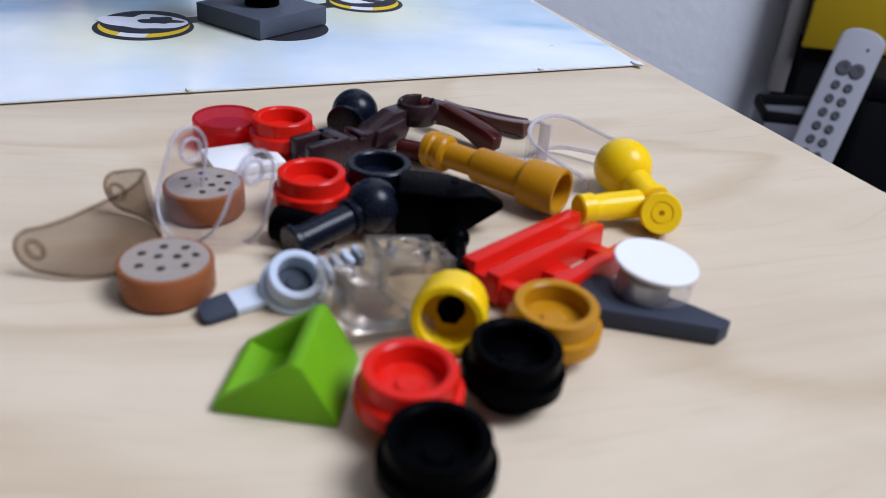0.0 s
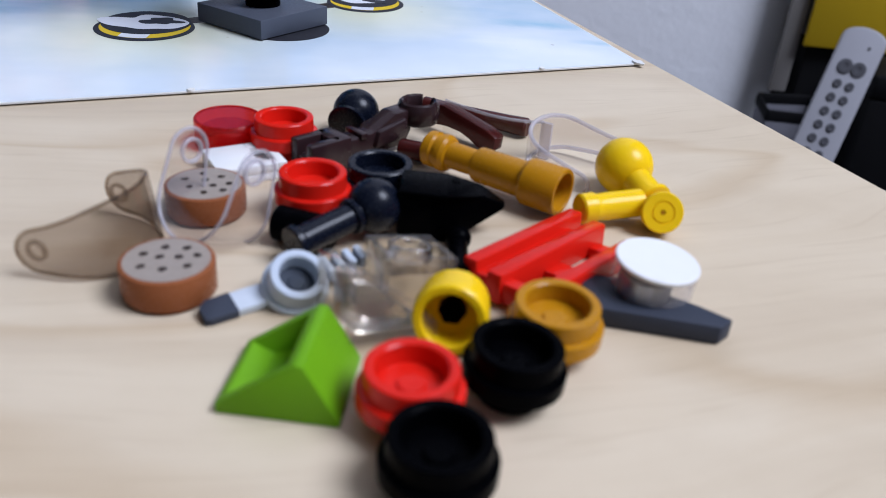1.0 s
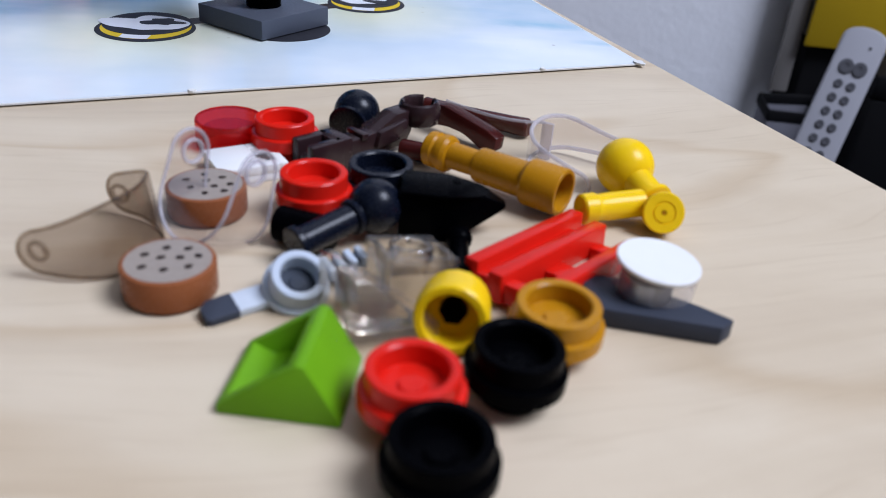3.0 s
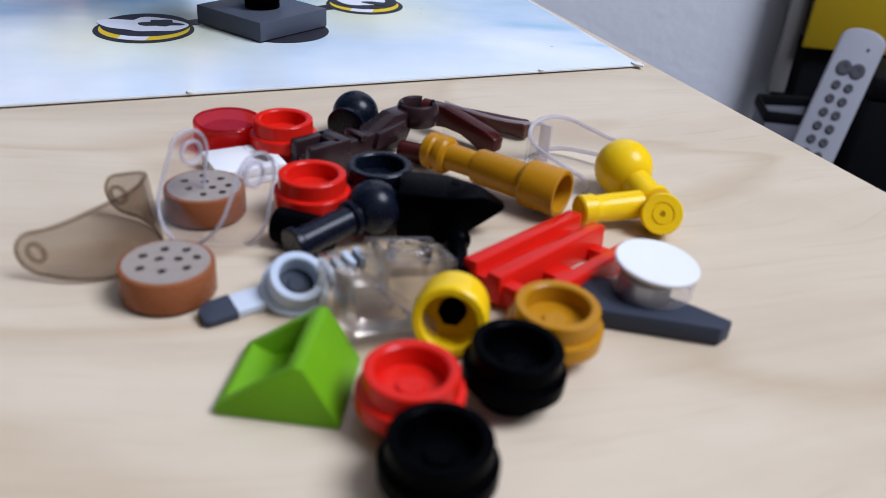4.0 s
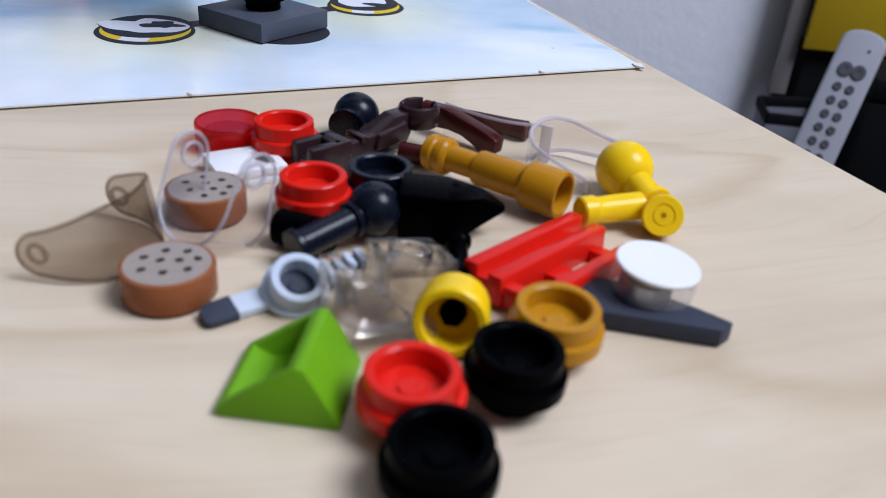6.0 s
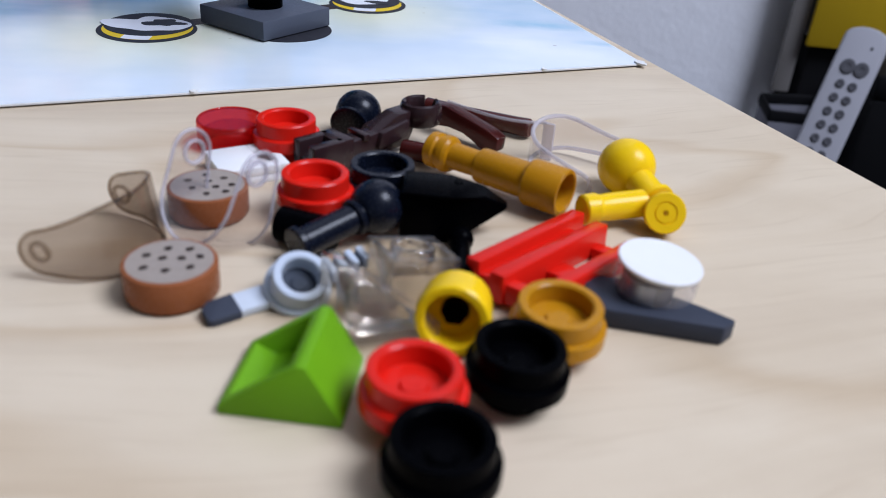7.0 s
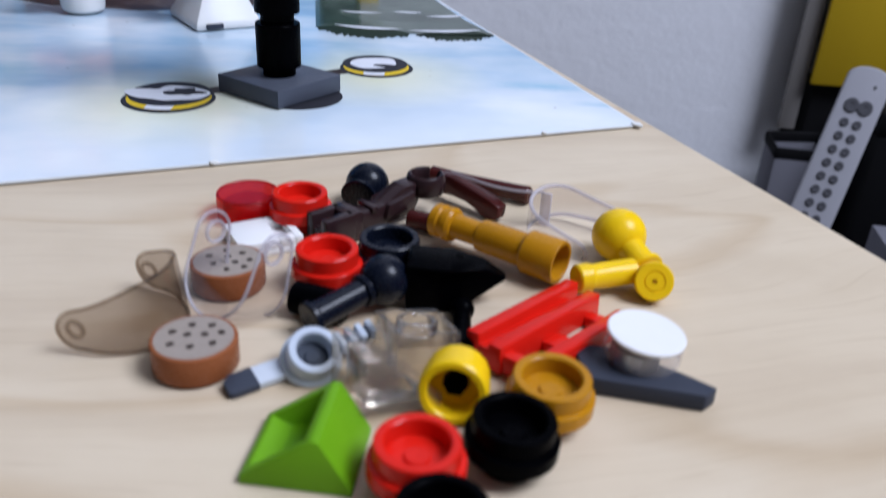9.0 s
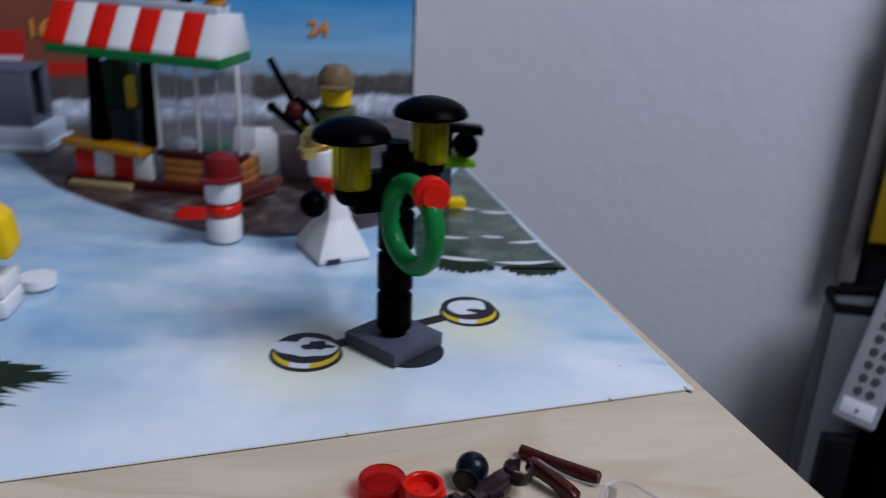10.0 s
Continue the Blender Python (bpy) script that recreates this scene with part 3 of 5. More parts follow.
        part("rim_white", sheet([(c1.x - 0.28 * r + k * 0.56 * r / 8, c1.y - (r - 0.8) * math.sqrt(1 - (-0.28 + k * 0.07) ** 2)) for k in range(9)] + [(c1.x + 0.28 * r, c1.y - 3), (c1.x - 0.28 * r, c1.y - 3)], z + 0.09, 0.02), INK_WHITE, med)
        part("face", sheet(circle(r - 0.75, 56, 1, *c2), z + 0.11, 0.03), INK, med)
        if i == 0:
            part("figure", sheet(blob(r * 0.60, 21, 0.42, 48, c2.x, c2.y, 1.28), z + 0.14, 0.03), INK_WHITE, med)
            part("figure_shade", sheet(blob(r * 0.26, 31, 0.7, 30, c2.x + 0.26 * r, c2.y + 0.14 * r, 1.5), z + 0.17, 0.03), INK, med)
        else:
            part("figure", sheet(blob(r * 0.56, 23, 0.2, 48, c2.x - 0.05 * r, c2.y + 0.05 * r, 1.18), z + 0.14, 0.03), INK_WHITE, med)
            part("figure_shade", sheet(blob(r * 0.17, 34, 0.4, 30, c2.x + 0.34 * r, c2.y - 0.22 * r, 2.0), z + 0.17, 0.03), INK, med)



def text_bars(word, size, material, parent, m, extrude=0.06):
    cu = bpy.data.curves.new("lettering", "FONT")
    cu.body, cu.size, cu.align_x, cu.align_y, cu.extrude = word, size * MM, "CENTER", "CENTER", extrude * MM
    cu.offset = 0.03 * size * MM
    cu.materials.append(material)
    ob = new("number", cu)
    ob.parent = parent
    ob.matrix_basis = m
    return ob


def backdrop():
    """The upright front of the box behind the mat, with its printed scene."""
    right = Vector(on_mat(0.8, MAT_DEPTH))
    yaw = math.degrees(math.atan2(-E1.y, -E1.x))
    ob = thing("calendar_box", "upright cardboard box printed with a blue winter sky", "cardboard box", m=at(right.x, right.y, 0.0, 0, 0, yaw))
    part("box_body", shift(box(360, 36, 262, 0.8), -180, 18.6, MAT_H), CARD, ob, "cardboard body with white edges")
    part("front_print", shift(box(359.4, 0.4, 261.4, 0), -180, 0.25, MAT_H + 0.3), SKY, ob, "printed blue sky, dark hills and snow")
    part("edge_line", shift(box(0.9, 0.3, 261.4, 0), -0.75, -0.1, MAT_H + 0.3), INK, ob)
    hut = part("hut_print", shift(box(100, 0.3, 36, 0), -204, -0.12, 22), INK_BROWN, ob, "printed brown wooden house")
    part("roof_print", shift(box(104, 0.3, 5, 0), -206, -0.3, 24), INK_RED, hut)
    part("snow_print", shift(box(106, 0.3, 2.5, 0), -204, -0.45, 58), INK_WHITE, hut)
    part("emblem", shift(box(18, 0.2, 18, 0), -187, -0.6, 25), INK_RED, ob, "plain red square emblem")
    part("emblem_bar", shift(box(15, 0.2, 5.5, 0), -187, -0.85, 26.5), INK_WHITE, ob)
    for k, mat_, grow in ((0, INK, 1.0), (1, INK_ORANGE, 1.0)):
        text_bars("24", 10.0, mat_, ob, at(-49.0 + 0.5 * k, -0.35 - 0.25 * k, 44.5 + 0.5 * k, 90))
        text_bars("16", 10.5, mat_, ob, at(-172.0 + 0.5 * k, -0.65 - 0.25 * k, 43 + 0.5 * k, 90))


mat()
backdrop()

# ---- the pile of loose toy pieces ----
PILE = "loose toy pieces in the pile"
FLIPPED = [(0, 0), (2.25, 0), (2.42, 0.15), (2.42, 1.7), (3.77, 1.72), (3.92, 1.87), (3.92, 3.1), (3.8, 3.25), (3.46, 3.3), (3.42, 4.78), (3.3, 4.9),
           (2.74, 4.9), (2.57, 4.75), (2.5, 3.3), (1.1, 3.2), (0.95, 3.5), (0.25, 3.55), (0, 3.45)]
TILE = [(0, 0), (3.6, 0), (3.65, 0.35), (3.95, 0.4), (4.0, 0.5), (4.0, 3.02), (3.94, 3.14), (3.82, 3.2), (0, 3.2)]


def flipped_plate(material, colour, m):
    thing("round_plate", colour + " round toy plate standing upside down on its stud", "toy piece", PILE, lathe(FLIPPED), material, m)


flipped_plate(RED, "bright red", at(-10.9, 75.3, 0, 0, 0, 20))
flipped_plate(RED, "bright red", at(-16.3, 89.9, 0, 0, 0, 0))
flipped_plate(RED, "bright red", at(0.2, 44.6, 0, 0, 0, 40))
flipped_plate(GOLD, "pearl gold", at(11.4, 53.9, 0, 2, 0, 10))
flipped_plate(BLACK, "black", at(7.6, 48.0, 0, 0, 3, 0))
flipped_plate(BLACK, "black", at(2.2, 38.0, 0, 0, 0, 0))
flipped_plate(GLOSSY_BLACK, "black", at(-4.3, 78.6, 0, 0, 0, 0))


def cookie(m, turn):
    ob = thing("round_tile", "brown round toy tile printed beige with dark crumbs", "toy piece", PILE, m=m)
    part("body", lathe(TILE, 48), NOUGAT, ob)
    top = part("printed_face", sheet(circle(3.62, 48), 3.195, 0.03), CAKE, ob, "beige printed face with dark crumbs")
    dots = ((-1.7, 1.5), (0.2, 2.1), (1.9, 1.4), (-0.5, 0.6), (1.0, 0.1), (-2.2, -0.5), (-0.6, -1.5), (1.4, -1.6), (2.5, -0.1))
    for i, (x, y) in enumerate(dots):
        part("crumb", shift(prism(blob(0.37, i + turn, 0.28, 12), 0.02, 0), x, y, 3.224, 0, 0, 40 * i), CRUMB, top)


cookie(at(-21.0, 59.4, 0, 0, 0, 25), 3)
cookie(at(-21.6, 74.4, 0, 0, 0, -30), 50)

ruby = thing("clear_round_tile", "see-through red round toy tile", "toy piece", PILE, m=at(-23.4, 92.3))
part("body", lathe([(3.2, 0), (3.9, 0), (4.0, 0.1), (4.0, 3.2), (3.88, 3.35), (0, 3.35), (0, 2.3), (2.8, 2.3), (3.2, 2.1), (3.2, 0)], 44), RUBY, ruby)
part("rim", torus((0, 0, 3.3), (0, 0, 1), 3.8, 0.16), RUBY, ruby)


def yellow_socket():
    ob = thing("socket_piece", "yellow many-sided toy socket lying on its side", "toy piece", PILE, m=at(2.9, 52.7, 3.15, 80, 0, -8) @ Matrix.Scale(0.9, 4))
    part("sleeve", lathe([(0, -4.6), (3.0, -4.6), (3.3, -4.3), (3.5, -1.6), (3.42, -0.3), (3.2, 0), (2.65, 0), (2.5, -0.2), (2.5, -2.8), (1.3, -2.85), (1.3, -4.0), (0, -4.0)], 20), YELLOW, ob)
    # Black plug added: the deep hole's shade is given as colour.
    part("core", shift(lathe([(0, 0), (1.28, 0), (1.28, 1.9), (0, 1.9)], 6), 0, 0, -3.98), BLACK, ob, "black plug for the socket's dark hole")


yellow_socket()


def lime_slope():
    """A small wedge lying on its slope, its hollow underside open to the upper left."""
    tri = [(-4.6, 0), (4.4, 0), (4.4, 0.55), (1.85, 5.0), (1.2, 5.05), (-4.6, 0.8)]
    bm = shift(prism(tri, 7.8, 0.0), 0, 0, 0, 90)
    turned(bm, Matrix.Translation((0, 7.8, 0)))
    bm.faces.ensure_lookup_table()
    bm.normal_update()
    open_face = max((f for f in bm.faces if f.normal.x < -0.4 and f.normal.z > 0.3), key=lambda f: f.calc_area())
    bmesh.ops.inset_region(bm, faces=[open_face], thickness=1.15)
    n = open_face.normal.copy()
    ext = bmesh.ops.extrude_face_region(bm, geom=[open_face])
    new_verts = [v for v in ext["geom"] if isinstance(v, bmesh.types.BMVert)]
    bmesh.ops.translate(bm, vec=-n * 3.0, verts=new_verts)
    for v in new_verts:
        v.co.z = max(v.co.z, 0.45)
    bmesh.ops.delete(bm, geom=[open_face], context="FACES_ONLY")
    bmesh.ops.recalc_face_normals(bm, faces=bm.faces)
    long_edges = [e for e in bm.edges if e.is_manifold and e.calc_face_angle(0) > 0.5]
    bmesh.ops.bevel(bm, geom=long_edges, offset=0.16, segments=2, affect="EDGES", profile=0.5)
    thing("slope_brick", "lime green toy slope lying with its hollow side up", "toy piece", PILE, bm, LIME, at(-9.0, 43.8, 0, 0, 0, -6))


lime_slope()


def wrench():
    ob = thing("hub_arm_piece", "light grey toy arm piece with a round socket and dark tip", "toy piece", PILE, m=at(-10.7, 60.0, 0.35, 10, -3, 34) @ Matrix.Scale(0.94, 4))
    part("hub", shift(lathe([(0, 0), (2.9, 0), (3.1, 0.2), (3.1, 0.8), (2.95, 0.95), (2.6, 1.0), (2.55, 2.75), (2.43, 2.86), (1.9, 2.86), (1.76, 2.7), (1.7, 0.9), (0, 0.9)], 40), 0.1, -0.4, 0.6, 20), LIGHT_GREY, ob)
    # Dark disc: the socket's inner shade is painted on its floor.
    part("hub_floor", shift(lathe([(0, 0), (1.69, 0), (1.69, 0.12), (0.8, 0.12), (0.7, 0.3), (0.3, 0.36), (0, 0.3)], 28), 0.1, -0.75, 1.5, 20), HUB_SHADE, ob, "socket floor with its shade put into the grey")
    # Arm paler than its hub: the light it faces is put into the colour.
    part("arm", shift(box(3.9, 2.5, 0.9, 0.15), -4.4, 0, 0.15), PALE_AND_LIT_GREY, ob)
    part("tip", shift(prism([(-1.7, -1.2), (-1.2, -1.4), (1.4, -1.32), (1.4, 1.32), (-0.9, 1.2), (-1.7, 0.5)], 1.0, 0.15), -6.9, 0, 0.1), DARK_GREY, ob, "dark grey squared tip")
    part("ribbed_arm", join(*[shift(box(0.7, 2.3 - 0.12 * i, 1.3, 0.12), 3.7 + i * 1.15, 0, 0.7 + 0.12 * i) for i in range(4)]), LIGHT_GREY, ob, "light grey ribbed arm")
    part("arm_core", shift(box(4.8, 1.5, 0.8, 0.12), 5.0, 0, 0.9, 0, -6), DARK_GREY, ob, "dark grey core of the arm")


wrench()


def grille():
    ob = thing("grille_tile", "bright red toy grille tile with three long bars", "toy piece", PILE, m=at(12.5, 65.9, 0, -5, 2, 47))
    for i, (y, z, h) in enumerate(((2.9, 0.3, 3.1), (-0.1, 0.2, 2.9), (-4.0, 0.1, 2.2))):
        part("bar", shift(box(16.6, 1.6, h, 0.25), 0.3 * (1 - i), y, z), RED, ob)
    part("end", shift(box(1.5, 8.0, 2.0, 0.2), -7.2, -0.4, 0.25), RED, ob)
    part("groove", shift(box(13.4, 1.5, 1.9, 0.15), -0.2, 1.45, 0.3), RED, ob, "closed groove between two bars")
    for x, w in ((-0.6, 2.6), (6.2, 1.6)):
        part("rib", shift(box(w, 1.75, 1.2, 0.15), x, -1.75, 0.25), RED, ob)


grille()


def blade_with_tile():
    thing("blade_plate", "dark grey flat toy blade with a cut-off point", "toy piece", PILE,
          prism([(15.2, 57.9), (25.9, 55.9), (27.3, 57.2), (24.8, 59.2), (22.6, 60.6), (21.6, 62.8), (16.6, 63.4), (14.8, 63.0)], 1.9, 0.25), DARK_GREY, at(0, 0, 0))
    cap = thing("white_round_tile", "clear round toy tile with a white top on a silver stud", "toy piece", PILE, m=at(21.0, 61.7, 1.92, 2, 4, 0))
    part("stud", shift(lathe([(0, 0), (2.35, 0), (2.4, 0.2), (2.4, 2.0), (0, 2.0)], 36), -0.9, -1.0, 0), SILVER, cap, "silver grey stud")
    part("tile", shift(lathe([(3.5, 0), (3.62, 0), (3.7, 0.15), (3.7, 2.1), (3.62, 2.2), (0, 2.2), (0, 1.9), (3.5, 1.9), (3.5, 0)], 48), 0, 0, 0.3), FROSTED, cap, "clear tile body")
    part("white_top", shift(lathe([(0, 0), (3.68, 0), (3.75, 0.1), (3.75, 0.3), (3.63, 0.4), (0, 0.4)], 48), 0, 0, 2.52), WHITE, cap, "white top face")


blade_with_tile()


def spyglass():
    ob = thing("spyglass", "pearl gold toy spyglass lying on its side", "toy piece", PILE)
    a, b = (0.7, 88.1, 2.9), (15.8, 77.6, 2.9)
    part("eyepiece", along(lathe([(0, 0), (1.8, 0), (2.1, 0.3), (2.1, 1.2), (1.85, 1.45), (1.85, 1.8), (2.15, 2.0), (2.15, 2.7), (1.9, 3.1), (1.5, 3.3), (0, 3.3)], 32), a, b), GOLD, ob)
    part("tube", along(lathe([(0, 3.2), (1.55, 3.2), (1.5, 6.6), (1.9, 6.9), (2.0, 7.2), (2.05, 13.3), (0, 13.3)], 32), a, b), GOLD, ob)
    part("front_ring", along(lathe([(0, 13.2), (2.45, 13.2), (2.62, 13.5), (2.62, 17.4), (2.52, 17.6), (2.15, 17.6), (2.05, 17.4), (1.95, 14.4), (0, 14.2)], 32), a, b), GOLD, ob)


spyglass()


def knob(name, label, material, ball_at, stem_to, r, rs, collar=True):
    a, b = Vector(ball_at), Vector(stem_to)
    n = (b - a).length
    head = [(0, -r)] + [(r * math.sin(t), -r * math.cos(t)) for t in np.linspace(0.2, 2.45, 14)] + [(rs * 0.9, r * 0.86), (0, r * 0.86)]
    stem = [(0, r * 0.8), (rs, r * 0.8), (rs, n - 0.9), (rs * 1.25, n - 0.6), (rs * 1.25, n - 0.1), (rs * 1.1, n), (0, n)]
    ob = thing(name, label, "toy piece", PILE)
    part("head", along(lathe(head, 36), a, b), material, ob)
    part("stem", along(lathe(stem, 32), a, b), material, ob)
    if not collar:
        return
    part("collar", along(lathe([(rs * 0.9, r * 0.9), (rs * 1.22, r * 0.92), (rs * 1.3, r * 1.02), (rs * 1.22, r * 1.14), (rs * 0.9, r * 1.16), (rs * 0.9, r * 0.9)], 32), a, b), material, ob)


knob("knob_piece", "yellow toy knob with a round head", YELLOW, (23.0, 85.2, 3.3), (25.4, 79.4, 1.8), 3.28, 1.7, False)
knob("knob_piece", "black toy knob lying on its side", GLOSSY_BLACK, (-8.6, 97.6, 3.05), (-9.5, 94.3, 2.5), 2.9, 1.95, False)


def yellow_handle():
    a, b = Vector((16.6, 75.6, 2.3)), Vector((23.8, 78.2, 2.3))
    ob = thing("handle_piece", "yellow toy handle with a flared end", "toy piece", PILE)
    n = (b - a).length
    part("bar", along(lathe([(0, 0), (1.4, 0), (1.6, 0.2), (1.65, 1.6), (1.45, 1.8), (1.4, 2.0), (1.5, 3.4), (1.5, n - 0.4), (0, n - 0.4)], 28), a, b), YELLOW, ob)
    face = Vector((-0.08, -0.88, 0.42)).normalized()
    c = Vector((25.2, 75.4, 2.6))
    part("flared_end", along(lathe([(0, -3.0), (1.6, -3.0), (1.9, -2.2), (2.2, 0.3), (2.05, 0.6), (1.25, 0.6), (1.2, 0.48), (1.05, 0.48), (1.0, 0.6), (0.3, 0.6), (0.26, 0.4), (0, 0.4)], 32), c, c + face), YELLOW, ob)
    # Solid plug in darker gold; the small hole's shade is its colour.
    part("hole", along(lathe([(0, 0.42), (0.2, 0.42), (0.2, 0.55), (0, 0.55)], 16), c, c + face), GOLD, ob)


yellow_handle()


def visor_mesh(half, depth, width, ear, thick=0.55, flare=0.0, n=40, k=8, edge_r=0.19):
    """A bowed face guard: two round-ended arms joined by a curved front; arms point to +z, width along y."""
    path, arm = [], max(depth - half, 0.5)
    steps = [(i / 26) ** 1.7 for i in range(26)]
    for s in steps:
        path.append(Vector((-half - flare * (1 - s), 0, half + arm * (1 - s))))
    for i in range(n - 19):
        a = math.pi * i / (n - 20)
        path.append(Vector((-half * math.cos(a), 0, half - half * math.sin(a))))
    for s in reversed(steps):
        path.append(Vector((half + flare * (1 - s), 0, half + arm * (1 - s))))
    run = [0.0]
    for p, q in zip(path, path[1:]):
        run.append(run[-1] + (q - p).length)
    total = run[-1]
    bm = bmesh.new()
    rings, edge = [], []
    for i, p in enumerate(path):
        way = (path[min(i + 1, len(path) - 1)] - path[max(i - 1, 0)]).normalized()
        nor = Vector((way.z, 0, -way.x))
        e = min(run[i], total - run[i])
        t = min(1.0, e / (total * 0.42))
        w = 0.5 * (ear + (width - ear) * t * t * (3 - 2 * t))
        tip = ear * 0.5
        if e < tip:
            w *= math.sqrt(max(0.02, 1 - ((tip - e) / tip) ** 2))
        edge.append((p, w))
        outer = [bm.verts.new(p + nor * thick * 0.5 + Vector((0, y, 0))) for y in np.linspace(-w, w, k)]
        inner = [bm.verts.new(p - nor * thick * 0.5 + Vector((0, y, 0))) for y in np.linspace(w, -w, k)]
        rings.append(outer + inner)
    m2 = 2 * k
    for a, b in zip(rings, rings[1:]):
        for i in range(m2):
            bm.faces.new((a[i], a[(i + 1) % m2], b[(i + 1) % m2], b[i]))
    bm.faces.new(rings[0])
    bm.faces.new(rings[-1])
    bmesh.ops.recalc_face_normals(bm, faces=bm.faces)
    rim = [p + Vector((0, y, 0)) for p, y in edge] + [p - Vector((0, y, 0)) for p, y in reversed(edge)]
    return bm, sweep(rim, edge_r, edge_r, 8, True)


def visor(label, material, rim_material, m, half, depth, width, ear, flare=0.0, pivots=True, ring=1.12, inset=2.3, edge_r=0.19):
    ob = thing("face_guard", label, "toy piece", PILE, m=m)
    shell, rim = visor_mesh(half, depth, width, ear, 0.45, flare, edge_r=edge_r)
    part("shell", shell, material, ob)
    # Tube added round the outline to show the edges' brightness as colour.
    part("rim", rim, rim_material, ob, "see-through rim added for edge glints")
    for s in (-1, 1) if pivots else ():
        x = s * (half + flare * 0.8)
        part("pivot", shift(lathe([(ring - 0.17, 0), (ring + 0.13, 0), (ring + 0.18, 0.1), (ring + 0.18, 0.35), (ring + 0.08, 0.42), (ring - 0.07, 0.42), (ring - 0.17, 0.35), (ring - 0.17, 0)], 28), x - s * 0.2, 0, depth - inset, 0, -s * 90, 0), rim_material if rim_material is WHITENED_RIM else material, ob)


# standing on its curved front, arms up
visor("clear toy face guard standing with both arms up", CLEAR, WHITENED_RIM, at(-20.0, 67.6, 0.45, -22, -3, -36), 4.6, 9.9, 6.0, 4.2, 0.2, True, 1.12, 2.1)


def lying(x, y, z, turn, tilt, roll=0.0):
    """A guard on its side: arms level, pointing along turn."""
    return (Matrix.Translation((x * MM, y * MM, z * MM)) @ Matrix.Rotation(radians(turn), 4, "Z") @ Matrix.Rotation(radians(roll), 4, "X") @ Matrix.Rotation(radians(90 + tilt), 4, "Y")
            @ Matrix.Rotation(radians(90), 4, "Z"))


visor("smoke brown see-through toy face guard lying on its side", SMOKE, SMOKE_RIM, lying(-24.6, 64.7, 3.6, 166, 8), 6.2, 8.2, 7.0, 3.8, 0.3, True, 0.85, 1.6)
# a third, on its side among the brown pieces; thicker rim for its bright edge
visor("clear toy face guard lying on its side", CLEAR, WHITENED_RIM, lying(13.4, 93.4, 2.6, -34, 6, 12), 4.1, 9.8, 5.0, 2.6, 0.4, False, edge_r=0.27)


def clear_screen():
    pts = []
    for i in range(19):
        t = i / 18
        pts.append((2.6 + 12.0 * t, 99.4 - 5.0 * t - 2.2 * math.sin(math.pi * t * 0.9), 2.45))
    ob = thing("clear_windscreen", "clear bowed toy windscreen on its edge", "toy piece", PILE)
    part("pane", sweep(pts, 0.32, 2.35, 12), CLEAR_THIN, ob)
    # Whitish strip paints the glint along the top of the pane.
    part("edge", sweep([(x, y, z + 2.3) for x, y, z in pts], 0.17, 0.2, 8), WHITENED_RIM, ob, "whitened upper edge, its glint put into the colour")
    x, y, z = pts[-1]
    part("end", shift(box(1.5, 0.5, 4.7, 0.15), x + 0.4, y, 0.05, 0, 0, -30), WHITENED_RIM, ob, "thick clear end")


clear_screen()

# black pieces
LEVER = "black toy lever with a round head"
knob("lever_piece", LEVER, GLOSSY_BLACK, (-4.4, 71.6, 3.3), (-11.3, 64.8, 2.2), 2.72, 1.42)
thing("bar_piece", "short black toy bar with a hollow end", "toy piece", PILE,
      along(lathe([(0, 0.6), (0.8, 0.6), (0.8, 0), (1.6, 0), (1.75, 0.15), (1.75, 5.6), (1.3, 6.0), (0, 6.0)], 28), (-13.6, 69.6, 1.9), (-8.4, 68.0, 1.8)), BLACK)


def black_wedge():
    ob = thing("wedge_piece", "black pointed toy wedge", "toy piece", PILE, m=at(1.6, 75.9, 0.1, 0, 0, -3))
    side = [(-3.4, 0), (2.2, 0), (3.4, 0.8), (7.1, 2.7), (7.2, 3.2), (4.6, 4.7), (1.2, 5.3), (-3.4, 5.4)]
    body = prism(side, 5.4, 0.3)
    for v in body.verts:
        if v.co.x > 1.5:
            v.co.z = 1.4 + (v.co.z - 1.4) * (1 - 0.88 * (v.co.x - 1.5) / 5.7)
    part("body", shift(body, 0, 0, 0, 90), BLACK, ob)
    part("nub", shift(lathe([(0, 0), (0.5, 0), (0.5, 0.2), (0.4, 0.3), (0, 0.3)], 16), 2.0, -1.6, 5.0), BLACK, ob)


black_wedge()
thing("pin_piece", "thin black toy pin with a ball end", "toy piece", PILE,
      join(rod((3.9, 62.4, 1.0), (4.0, 69.2, 1.2), 0.95), shift(ball(1.3, 20), 4.0, 69.6, 1.3), along(lathe([(0, 0), (1.35, 0), (1.35, 0.8), (0, 0.8)], 20), (3.9, 62.0, 1.36), (3.9, 63.0, 1.36))), BLACK)


